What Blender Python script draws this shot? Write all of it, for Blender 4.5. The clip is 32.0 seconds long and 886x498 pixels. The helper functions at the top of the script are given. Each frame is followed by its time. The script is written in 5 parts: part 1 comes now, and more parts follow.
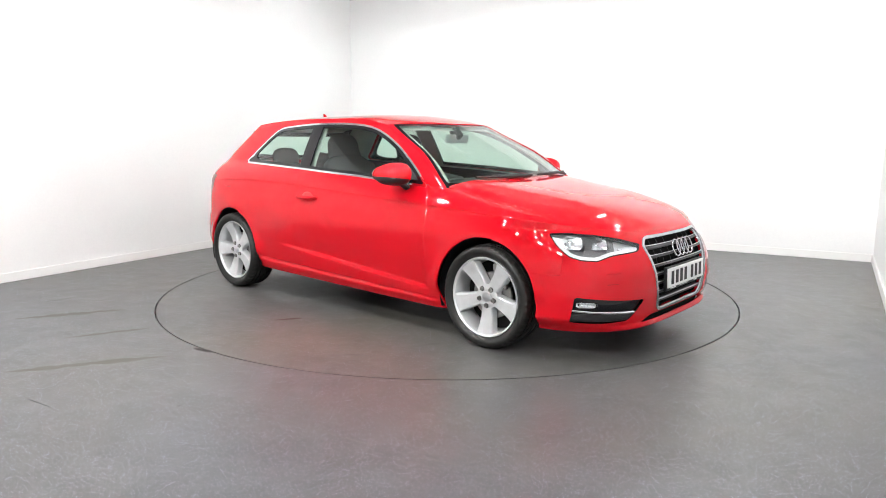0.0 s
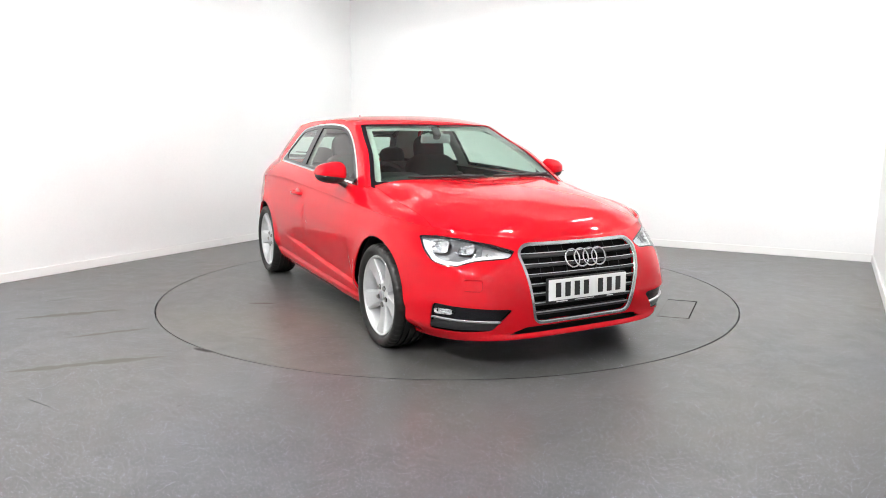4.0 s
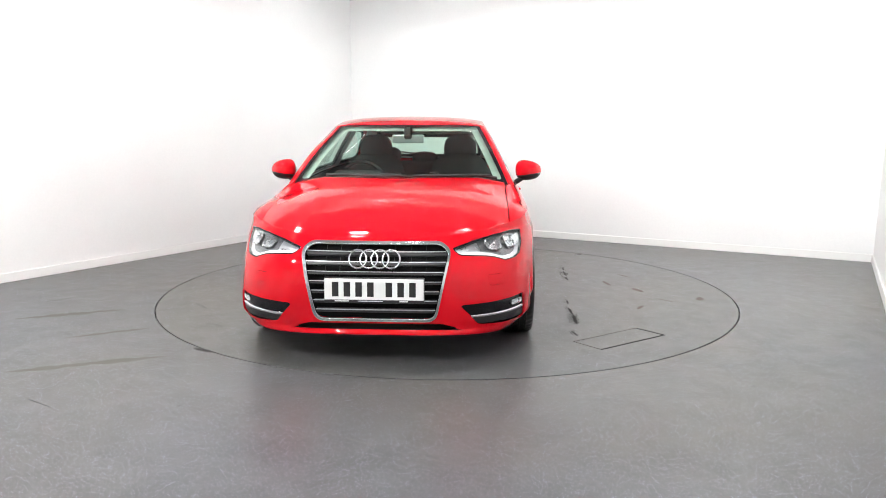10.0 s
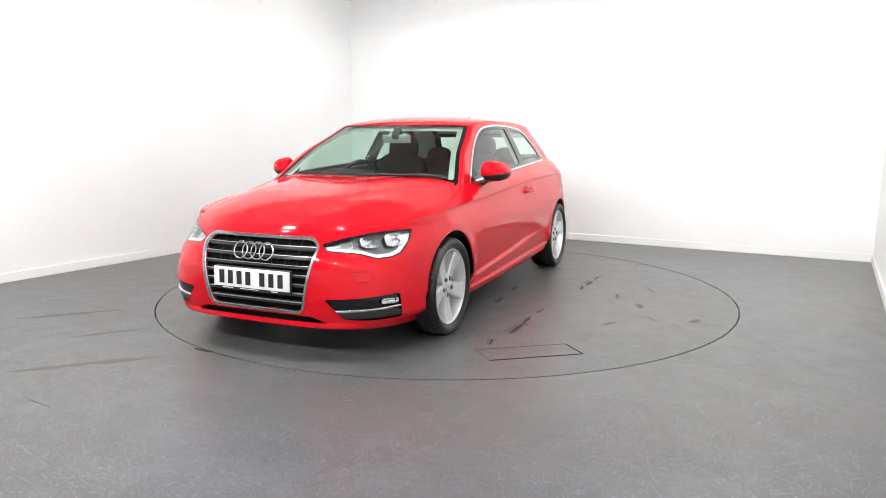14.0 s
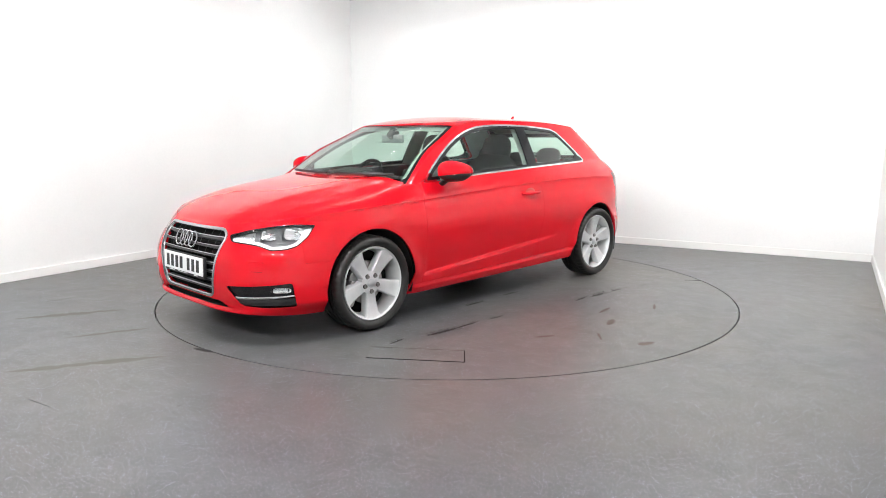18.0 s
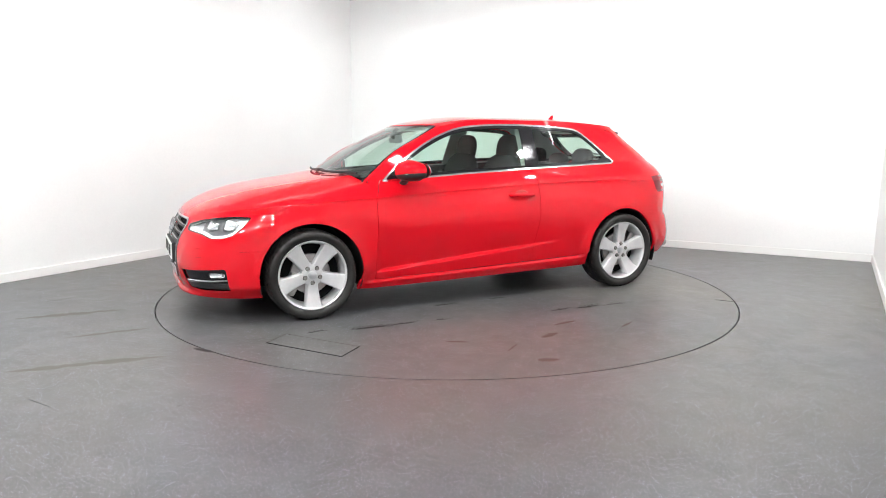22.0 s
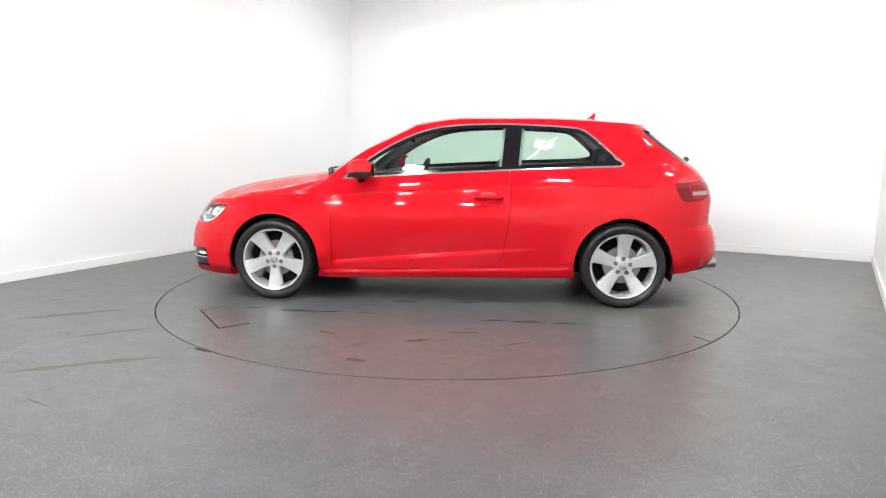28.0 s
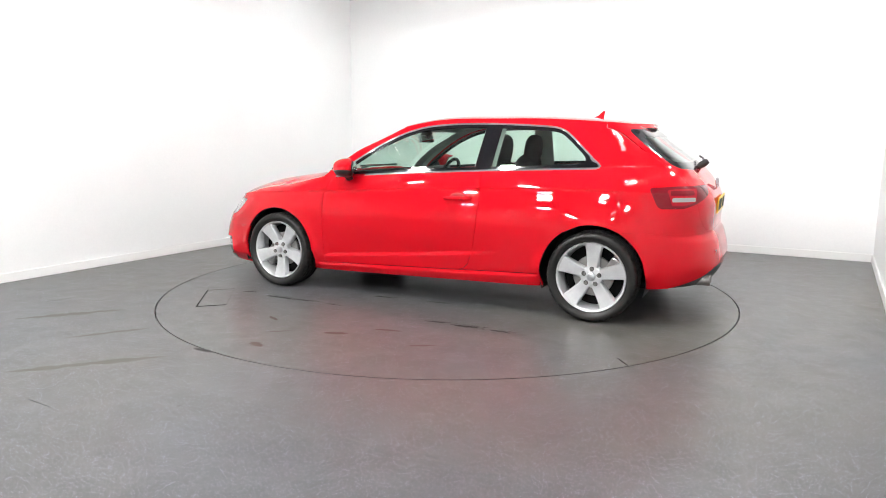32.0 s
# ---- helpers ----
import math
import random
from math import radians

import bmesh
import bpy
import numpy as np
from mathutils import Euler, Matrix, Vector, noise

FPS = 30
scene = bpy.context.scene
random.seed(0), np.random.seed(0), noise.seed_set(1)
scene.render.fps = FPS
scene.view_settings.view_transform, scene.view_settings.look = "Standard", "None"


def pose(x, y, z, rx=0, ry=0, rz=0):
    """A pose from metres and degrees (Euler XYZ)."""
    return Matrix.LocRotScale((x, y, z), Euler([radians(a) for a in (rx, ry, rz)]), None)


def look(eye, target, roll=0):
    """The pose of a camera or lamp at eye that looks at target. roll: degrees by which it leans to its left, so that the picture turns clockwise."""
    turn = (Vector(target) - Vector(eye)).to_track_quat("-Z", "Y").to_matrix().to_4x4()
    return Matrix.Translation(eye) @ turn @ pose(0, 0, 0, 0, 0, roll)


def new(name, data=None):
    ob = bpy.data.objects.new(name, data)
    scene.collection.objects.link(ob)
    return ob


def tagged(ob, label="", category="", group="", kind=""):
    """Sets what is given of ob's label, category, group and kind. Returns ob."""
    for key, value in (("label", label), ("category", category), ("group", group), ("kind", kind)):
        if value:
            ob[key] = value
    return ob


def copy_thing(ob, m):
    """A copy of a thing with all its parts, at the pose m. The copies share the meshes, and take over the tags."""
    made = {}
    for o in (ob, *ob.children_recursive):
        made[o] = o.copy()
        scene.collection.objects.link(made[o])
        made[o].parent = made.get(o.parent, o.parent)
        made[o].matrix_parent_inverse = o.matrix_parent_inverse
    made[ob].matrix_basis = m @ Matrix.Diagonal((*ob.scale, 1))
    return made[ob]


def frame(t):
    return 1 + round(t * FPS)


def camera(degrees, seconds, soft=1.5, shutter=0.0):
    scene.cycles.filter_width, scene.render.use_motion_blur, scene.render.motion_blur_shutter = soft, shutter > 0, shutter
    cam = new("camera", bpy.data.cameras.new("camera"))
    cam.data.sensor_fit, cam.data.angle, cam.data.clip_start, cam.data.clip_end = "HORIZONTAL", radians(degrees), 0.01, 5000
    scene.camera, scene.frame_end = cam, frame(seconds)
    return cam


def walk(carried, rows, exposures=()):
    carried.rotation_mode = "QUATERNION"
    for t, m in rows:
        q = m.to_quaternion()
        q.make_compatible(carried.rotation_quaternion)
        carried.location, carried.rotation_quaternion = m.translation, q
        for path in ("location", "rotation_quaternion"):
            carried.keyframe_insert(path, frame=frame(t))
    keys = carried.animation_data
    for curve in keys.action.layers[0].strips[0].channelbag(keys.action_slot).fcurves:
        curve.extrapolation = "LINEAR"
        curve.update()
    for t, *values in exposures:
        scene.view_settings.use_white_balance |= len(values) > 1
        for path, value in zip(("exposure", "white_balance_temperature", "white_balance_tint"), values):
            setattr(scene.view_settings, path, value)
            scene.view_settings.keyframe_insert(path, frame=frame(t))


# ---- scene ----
cam = camera(65.53, 32.0, soft=0.95)
EYE = Vector((0.105, -5.588, 1.209))
VIEW = look(EYE, EYE + Vector((-0.02407, 0.98725, -0.15735)), 0.159)
walk(cam, [(0, VIEW), (32, VIEW)])

# ---- light: a white photo studio under flood lamps and added wall fill lights ----
scene.view_settings.exposure = -0.05
world = bpy.data.worlds.new("world")
scene.world = world
world.use_nodes = True
world.node_tree.nodes["Background"].inputs[0].default_value = (1, 1, 1, 1)
world.node_tree.nodes["Background"].inputs[1].default_value = 0.05
LAMP_GLOW = 735.0
WALL_FILL_GLOW = 25.5


# ---- materials ----
def mat(name, base, rough=0.5, metal=0.0, coat=0.0, spec=0.5):
    m = bpy.data.materials.new(name)
    m.use_nodes = True
    b = m.node_tree.nodes["Principled BSDF"]
    b.inputs["Base Color"].default_value = (*base, 1)
    b.inputs["Roughness"].default_value = rough
    b.inputs["Metallic"].default_value = metal
    b.inputs["Coat Weight"].default_value = coat
    b.inputs["Coat Roughness"].default_value = 0.02
    b.inputs["Specular IOR Level"].default_value = spec
    return m


def node(m, kind, **inputs):
    n = m.node_tree.nodes.new(kind)
    for k, v in inputs.items():
        n.inputs[k.replace("_", " ")].default_value = v
    return n


def link(m, a, ao, b, bi):
    m.node_tree.links.new(a.outputs[ao], b.inputs[bi])


def grain(m, scale, lo, hi, socket, detail=4.0, bump=0.0, distort=0.0):
    """Noise in object space that drives one value of the surface, and a fine relief."""
    b = m.node_tree.nodes["Principled BSDF"]
    co = node(m, "ShaderNodeTexCoord")
    n = node(m, "ShaderNodeTexNoise", Scale=scale, Detail=detail, Distortion=distort)
    link(m, co, "Object", n, "Vector")
    if socket:
        r = node(m, "ShaderNodeMapRange", To_Min=lo, To_Max=hi)
        link(m, n, "Fac", r, "Value")
        link(m, r, "Result", b, socket)
    if bump:
        bp = node(m, "ShaderNodeBump", Strength=bump, Distance=0.002)
        link(m, n, "Fac", bp, "Height")
        link(m, bp, "Normal", b, "Normal")
    return m


def mottled(m, scale, dark, light, detail=5.0, fine=60.0):
    """Two scales of noise between two colours."""
    b = m.node_tree.nodes["Principled BSDF"]
    co = node(m, "ShaderNodeTexCoord")
    n1 = node(m, "ShaderNodeTexNoise", Scale=scale, Detail=detail)
    n2 = node(m, "ShaderNodeTexNoise", Scale=fine, Detail=3.0)
    add = node(m, "ShaderNodeMath")
    mul = node(m, "ShaderNodeMath")
    mul.operation = "MULTIPLY_ADD"
    mul.inputs[1].default_value = 0.35
    link(m, co, "Object", n1, "Vector")
    link(m, co, "Object", n2, "Vector")
    link(m, n2, "Fac", mul, 0)
    link(m, n1, "Fac", mul, 2)
    ramp = node(m, "ShaderNodeValToRGB")
    ramp.color_ramp.elements[0].position, ramp.color_ramp.elements[1].position = 0.5, 0.85
    ramp.color_ramp.elements[0].color, ramp.color_ramp.elements[1].color = (*dark, 1), (*light, 1)
    link(m, mul, 0, ramp, "Fac")
    link(m, ramp, "Color", b, "Base Color")
    return m


def glass_mat(name, tint, gloss_rough=0.0):
    m = bpy.data.materials.new(name)
    m.use_nodes = True
    nt = m.node_tree
    nt.nodes.remove(nt.nodes["Principled BSDF"])
    clear = node(m, "ShaderNodeBsdfTransparent", Color=(*tint, 1))
    shine = node(m, "ShaderNodeBsdfGlossy", Color=(1, 1, 1, 1), Roughness=gloss_rough)
    lw = node(m, "ShaderNodeLayerWeight", Blend=0.5)
    p5 = node(m, "ShaderNodeMath")
    p5.operation = "POWER"
    p5.inputs[1].default_value = 5.0
    link(m, lw, "Facing", p5, 0)
    fres = node(m, "ShaderNodeMath")
    fres.operation = "MULTIPLY_ADD"
    fres.inputs[1].default_value, fres.inputs[2].default_value = 0.9, 0.07
    link(m, p5, 0, fres, 0)
    mix = node(m, "ShaderNodeMixShader")
    link(m, fres, 0, mix, 0)
    link(m, clear, "BSDF", mix, 1)
    link(m, shine, "BSDF", mix, 2)
    link(m, mix, "Shader", nt.nodes["Material Output"], "Surface")
    return m


def glow_mat(name, colour, strength):
    m = bpy.data.materials.new(name)
    m.use_nodes = True
    b = m.node_tree.nodes["Principled BSDF"]
    b.inputs["Base Color"].default_value = (0.8, 0.8, 0.8, 1)
    b.inputs["Emission Color"].default_value = (*colour, 1)
    b.inputs["Emission Strength"].default_value = strength
    return m


RED = grain(mat("red_paint", (0.57, 0.004, 0.012), 0.45, 0.0, 1.0, 0.0), 3.0, 0.42, 0.5, "Roughness")
RED.node_tree.nodes["Principled BSDF"].inputs["Coat IOR"].default_value = 1.38
WHITE_WALL = mottled(mat("white_wall_paint", (0.8, 0.8, 0.8), 0.6, spec=0.3), 0.7, (0.77, 0.775, 0.775), (0.82, 0.825, 0.82))
BOARD = mat("white_skirting_paint", (0.8, 0.8, 0.79), 0.4)
CEILING = mottled(mat("pale_grey_ceiling_paint", (0.45, 0.45, 0.45), 0.7), 0.8, (0.42, 0.42, 0.43), (0.48, 0.48, 0.48))
BLACK = grain(mat("black_plastic", (0.012, 0.012, 0.013), 0.5), 40, 0.4, 0.6, "Roughness")
GLOSS_BLACK = mat("gloss_black", (0.006, 0.006, 0.008), 0.1, spec=0.35)
RUBBER = grain(mat("tyre_rubber", (0.012, 0.0115, 0.011), 0.5, spec=0.4), 30, 0.32, 0.52, "Roughness", bump=0.2)
CHROME = mat("chrome", (0.85, 0.86, 0.88), 0.08, 1.0)
SATIN = mat("satin_aluminium", (0.62, 0.63, 0.65), 0.28, 1.0)
SATIN_CHROME = mat("satin_chrome", (0.48, 0.49, 0.51), 0.16, 1.0)
SLAT_GREY = mat("satin_slat_grey", (0.028, 0.028, 0.030), 0.35, spec=0.4)
ALLOY = mottled(mat("silver_alloy_paint", (0.7, 0.7, 0.7), 0.3, 0.45, 0.5), 15, (0.60, 0.61, 0.62), (0.67, 0.68, 0.69), fine=200)
STEEL = grain(mat("brake_steel", (0.35, 0.34, 0.33), 0.35, 1.0), 25, 0.25, 0.5, "Roughness")
# near-black: shade painted into gaps, openings and hollows; also underbody and seams
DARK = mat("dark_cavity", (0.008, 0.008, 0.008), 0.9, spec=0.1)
FABRIC = mottled(mat("charcoal_seat_cloth", (0.03, 0.03, 0.03), 0.9, spec=0.2), 30, (0.018, 0.018, 0.02), (0.04, 0.04, 0.042), fine=400)
DASH = grain(mat("dark_dashboard", (0.02, 0.02, 0.021), 0.6), 120, 0.5, 0.7, "Roughness", bump=0.15)
LINER = mottled(mat("pale_grey_headliner", (0.5, 0.5, 0.48), 0.9, spec=0.2), 8, (0.42, 0.425, 0.41), (0.50, 0.505, 0.485), fine=300)
GLASS = glass_mat("green_tinted_glass", (0.73, 0.875, 0.80))
CLEAR = glass_mat("clear_lens", (0.93, 0.95, 0.96))
RED_LENS = grain(mat("red_lens", (0.36, 0.004, 0.014), 0.15, coat=0.5, spec=0.05), 90, 0.1, 0.3, "Roughness")
SMOKE_LENS = mat("smoked_red_lens", (0.17, 0.004, 0.011), 0.12, coat=0.5, spec=0.05)
WHITE_LENS = mat("white_lens", (0.34, 0.32, 0.325), 0.15, 0.2, coat=0.4)
SILVER = mat("silver_lamp_trim", (0.42, 0.43, 0.45), 0.3, 0.5)
REFLECTOR = mat("lamp_reflector", (0.88, 0.89, 0.90), 0.16, 0.75)
LAMP_GREY = mat("lamp_housing_grey", (0.40, 0.405, 0.415), 0.22, 0.6)
BEZEL = grain(mat("lamp_bezel_grey", (0.17, 0.173, 0.18), 0.3, 0.5), 60, 0.25, 0.4, "Roughness")
LIGHT_STRIP = grain(mat("milky_light_strip", (0.80, 0.81, 0.82), 0.25, coat=0.6), 50, 0.2, 0.35, "Roughness")
REFLECTOR_SATIN = grain(mat("satin_lamp_reflector", (0.62, 0.63, 0.65), 0.3, 0.85), 40, 0.22, 0.36, "Roughness")
PLATE_WHITE = mat("white_plate", (0.82, 0.83, 0.82), 0.35)
PLATE_YELLOW = mat("yellow_plate", (0.8, 0.55, 0.03), 0.35)
INK = mat("black_ink", (0.01, 0.01, 0.01), 0.5)
RED_PLASTIC = mat("red_reflector", (0.6, 0.02, 0.025), 0.2, coat=1.0)
LED = glow_mat("led_strip", (1.0, 0.99, 0.98), LAMP_GLOW)
WALL_FILL = glow_mat("wall_washer_panel", (0.97, 1.0, 1.0), WALL_FILL_GLOW)


def floor_mat(name, trodden):
    """Grey safety vinyl: fine pale, bluish and dark flecks, scuffs, brownish stains; the turntable's is worn plainer."""
    m = mat(name, (0.13, 0.13, 0.13), 0.4, spec=0.5)
    b = m.node_tree.nodes["Principled BSDF"]
    co = node(m, "ShaderNodeTexCoord")
    big = node(m, "ShaderNodeTexNoise", Scale=0.55, Detail=6.0, Roughness=0.6)
    mid = node(m, "ShaderNodeTexNoise", Scale=5.0, Detail=6.0, Distortion=0.6)
    hue = node(m, "ShaderNodeTexNoise", Scale=0.42, Detail=4.0, Roughness=0.55, Distortion=0.4)
    fine = node(m, "ShaderNodeTexNoise", Scale=310.0, Detail=2.0)
    pale = node(m, "ShaderNodeTexVoronoi", Scale=180.0)
    blue = node(m, "ShaderNodeTexVoronoi", Scale=128.0)
    dark = node(m, "ShaderNodeTexVoronoi", Scale=140.0)
    for n in (big, mid, hue, fine, pale, blue, dark):
        link(m, co, "Object", n, "Vector")
    base = node(m, "ShaderNodeValToRGB")
    e = base.color_ramp.elements
    e[0].position, e[0].color = 0.32, (0.082, 0.083, 0.081, 1)
    e[1].position, e[1].color = 0.68, (0.108, 0.110, 0.109, 1)
    link(m, big, "Fac", base, "Fac")
    tint = node(m, "ShaderNodeValToRGB")
    e = tint.color_ramp.elements
    e[0].position, e[0].color = 0.38, (0.97, 1.0, 1.06, 1)
    e[1].position, e[1].color = 0.66, (1.09, 1.03, 0.90, 1)
    link(m, hue, "Fac", tint, "Fac")
    tinted = node(m, "ShaderNodeVectorMath")
    tinted.operation = "MULTIPLY"
    link(m, base, "Color", tinted, 0)
    link(m, tint, "Color", tinted, 1)
    # scuffs and fine grain
    sc = node(m, "ShaderNodeMapRange", From_Min=0.35, From_Max=0.75, To_Min=0.84, To_Max=1.12)
    link(m, mid, "Fac", sc, "Value")
    fr = node(m, "ShaderNodeMapRange", From_Min=0.3, From_Max=0.7, To_Min=0.80, To_Max=1.20)
    link(m, fine, "Fac", fr, "Value")
    amount = node(m, "ShaderNodeMath")
    amount.operation = "MULTIPLY"
    link(m, sc, "Result", amount, 0)
    link(m, fr, "Result", amount, 1)
    mul = node(m, "ShaderNodeVectorMath")
    mul.operation = "SCALE"
    link(m, tinted, "Vector", mul, 0)
    link(m, amount, 0, mul, "Scale")
    # flecks: small cells, where the cell's random value is high
    last = mul
    kinds = ((dark, 0.32, 0.48, (0.050, 0.050, 0.056, 1)), (pale, 0.28, 0.42, (0.22, 0.22, 0.26, 1)), (blue, 0.21, 0.60, (0.60, 0.61, 0.80, 1)))
    for v, r0, cut, col in kinds:
        near = node(m, "ShaderNodeMath")
        near.operation = "LESS_THAN"
        near.inputs[1].default_value = r0
        link(m, v, "Distance", near, 0)
        pick = node(m, "ShaderNodeMath")
        pick.operation = "GREATER_THAN"
        pick.inputs[1].default_value = cut if trodden else 0.5 + 0.5 * cut
        sep = node(m, "ShaderNodeSeparateColor")
        link(m, v, "Color", sep, "Color")
        link(m, sep, "Red", pick, 0)
        spot = node(m, "ShaderNodeMath")
        spot.operation = "MULTIPLY"
        link(m, near, 0, spot, 0)
        link(m, pick, 0, spot, 1)
        mix = node(m, "ShaderNodeMixRGB", Color2=col)
        link(m, spot, 0, mix, "Fac")
        link(m, last, 0, mix, "Color1")
        last = mix
    link(m, last, 0, b, "Base Color")
    # trodden smooth round the turntable's near edge
    worn = node(m, "ShaderNodeTexNoise", Scale=7.0, Detail=9.0, Roughness=0.85)
    link(m, co, "Object", worn, "Vector")
    flat = node(m, "ShaderNodeMapping", Location=(-0.05, 2.50, 0.0) if trodden else (0.0, 0.0, 0.0), Scale=(0.50, 1.0, 1.0) if trodden else (0.4, 0.4, 1.0))
    link(m, co, "Object", flat, "Vector")
    far = node(m, "ShaderNodeVectorMath")
    far.operation = "LENGTH"
    link(m, flat, "Vector", far, 0)
    near = node(m, "ShaderNodeMapRange", From_Min=0.15, From_Max=0.95, To_Min=0.14, To_Max=0.0)
    link(m, far, "Value", near, "Value")
    smooth_at = node(m, "ShaderNodeMath")
    smooth_at.operation = "SUBTRACT"
    link(m, worn, "Fac", smooth_at, 0)
    link(m, near, "Result", smooth_at, 1)
    rr = node(m, "ShaderNodeMapRange", From_Min=0.24, From_Max=0.62, To_Min=0.28, To_Max=0.42)
    link(m, smooth_at, 0, rr, "Value")
    link(m, rr, "Result", b, "Roughness")
    bp = node(m, "ShaderNodeBump", Strength=0.20 if trodden else 0.08, Distance=0.001)
    link(m, pale, "Distance", bp, "Height")
    link(m, bp, "Normal", b, "Normal")
    return m


FLOOR = floor_mat("grey_safety_vinyl", True)
DISC = floor_mat("grey_turntable_vinyl", False)


# ---- mesh helpers: a sheet is (points, normals, triangles) ----
def link_mesh(name, verts, faces, material, parent=None, label="", normals=None, smooth=True, m=None):
    me = bpy.data.meshes.new(name)
    me.from_pydata([tuple(v) for v in np.asarray(verts, float)], [], [tuple(int(i) for i in f) for f in faces])
    me.materials.append(material)
    me.polygons.foreach_set("use_smooth", [smooth] * len(me.polygons))
    if normals is not None:
        me.normals_split_custom_set_from_vertices([tuple(n) for n in normals])
    me.update()
    return link_data(name, me, parent, label, m)


def link_data(name, me, parent=None, label="", m=None):
    ob = new(name, me)
    if parent is not None:
        ob.parent = parent
    if m is not None:
        ob.matrix_basis = m
    return tagged(ob, label) if label else ob


def part(name, bm, material, parent=None, label="", m=None, smooth=None):
    me = bpy.data.meshes.new(name)
    bm.normal_update()
    bm.to_mesh(me)
    bm.free()
    me.materials.append(material)
    if smooth is not None:
        me.polygons.foreach_set("use_smooth", [True] * len(me.polygons))
        me.set_sharp_from_angle(angle=radians(smooth))
    return link_data(name, me, parent, label, m)


def unit(a):
    return a / np.maximum(np.linalg.norm(a, axis=-1, keepdims=True), 1e-12)


def normals_of(V, T):
    n = np.cross(V[T[:, 1]] - V[T[:, 0]], V[T[:, 2]] - V[T[:, 0]])
    N = np.zeros_like(V)
    for i in range(3):
        np.add.at(N, T[:, i], n)
    return unit(N)


def sheet(P, centre=(0, 0, 0.6), seam=True):
    """A grid of points as a sheet that faces away from the centre; on the car's middle plane its normals lie in that plane."""
    a, b = P.shape[:2]
    i = np.arange(a * b).reshape(a, b)
    q = np.stack([i[:-1, :-1], i[1:, :-1], i[1:, 1:], i[:-1, 1:]], -1).reshape(-1, 4)
    T = np.concatenate([q[:, [0, 1, 2]], q[:, [0, 2, 3]]])
    V = P.reshape(-1, 3).astype(float)
    ar = np.linalg.norm(np.cross(V[T[:, 1]] - V[T[:, 0]], V[T[:, 2]] - V[T[:, 0]]), axis=1)
    T = T[ar > 1e-10]
    N = normals_of(V, T)
    if (N * (V - np.array(centre))).sum() < 0:
        T, N = T[:, ::-1], -N
    if seam:
        mid = np.abs(V[:, 1]) < 1e-5
        N[mid, 1] = 0
        N = unit(N)
    return V, N, T


def clip(m, f):
    """The piece of a sheet where f is below zero, cut exactly along f = 0."""
    V, N, T = m
    if len(T) == 0:
        return m
    d = f(V)
    d = np.where(np.abs(d) < 1e-7, -1e-7, d)
    s = d < 0
    c = s[T].sum(1)
    out = [T[c == 3]]
    newV, newN, base = [V], [N], len(V)
    for odd_in, sel in ((True, T[c == 1]), (False, T[c == 2])):
        if not len(sel):
            continue
        k = np.argmax(s[sel] == odd_in, axis=1)
        r = np.arange(len(sel))
        a, b, e = sel[r, k], sel[r, (k + 1) % 3], sel[r, (k + 2) % 3]
        cut = []
        for p, q in ((a, b), (a, e)):
            lo, hi = np.minimum(p, q), np.maximum(p, q)
            t = (d[lo] / (d[lo] - d[hi]))[:, None]
            newV.append(V[lo] + t * (V[hi] - V[lo]))
            newN.append(unit(N[lo] + t * (N[hi] - N[lo])))
            cut.append(base + np.arange(len(sel)))
            base += len(sel)
        ab, ae = cut
        out += [np.stack([a, ab, ae], 1)] if odd_in else [np.stack([ab, b, e], 1), np.stack([ab, e, ae], 1)]
    V, N, T = np.concatenate(newV), np.concatenate(newN), np.concatenate(out)
    return weld(V, N, T)


def weld(V, N, T):
    used = np.unique(T)
    key = np.round(V[used] * 2e5).astype(np.int64)
    _, first, inv = np.unique(key, axis=0, return_index=True, return_inverse=True)
    remap = np.zeros(len(V), int)
    remap[used] = inv.ravel()
    V, N, T = V[used][first], N[used][first], remap[T]
    ok = (T[:, 0] != T[:, 1]) & (T[:, 1] != T[:, 2]) & (T[:, 0] != T[:, 2])
    return V, N, T[ok]


def cuts(m, *fs):
    for f in fs:
        m = clip(m, f)
    return m


def flip_y(m):
    V, N, T = m
    s = np.array([1, -1, 1])
    return V * s, N * s, T[:, ::-1]


def both(m):
    o = flip_y(m)
    return weld(np.concatenate([m[0], o[0]]), np.concatenate([m[1], o[1]]), np.concatenate([m[2], o[2] + len(m[0])]))


def offset(m, d):
    return m[0] + m[1] * d, m[1], m[2]


def rimmed(m, depth=0.012):
    """Turns the open edges of a sheet inwards, with a soft shoulder."""
    V, N, T = m
    n = len(V)
    e = np.concatenate([T[:, [0, 1]], T[:, [1, 2]], T[:, [2, 0]]])
    k = e[:, 0] * n + e[:, 1]
    rev = e[:, 1] * n + e[:, 0]
    e = e[~np.isin(k, rev)]
    e = e[~((np.abs(V[e[:, 0], 1]) < 1e-4) & (np.abs(V[e[:, 1], 1]) < 1e-4))]
    if not len(e):
        return m
    out = unit(np.cross(V[e[:, 1]] - V[e[:, 0]], N[e[:, 0]]))
    acc = np.zeros_like(V)
    for i in (0, 1):
        np.add.at(acc, e[:, i], out)
    b = np.unique(e)
    low = np.zeros(n, int)
    low[b] = n + np.arange(len(b))
    V2 = np.concatenate([V, V[b] - N[b] * depth])
    N2 = np.concatenate([N, unit(acc[b] + 0.2 * N[b])])
    T2 = np.concatenate([T, np.stack([e[:, 1], e[:, 0], low[e[:, 0]]], 1), np.stack([e[:, 1], low[e[:, 0]], low[e[:, 1]]], 1)])
    return V2, N2, T2


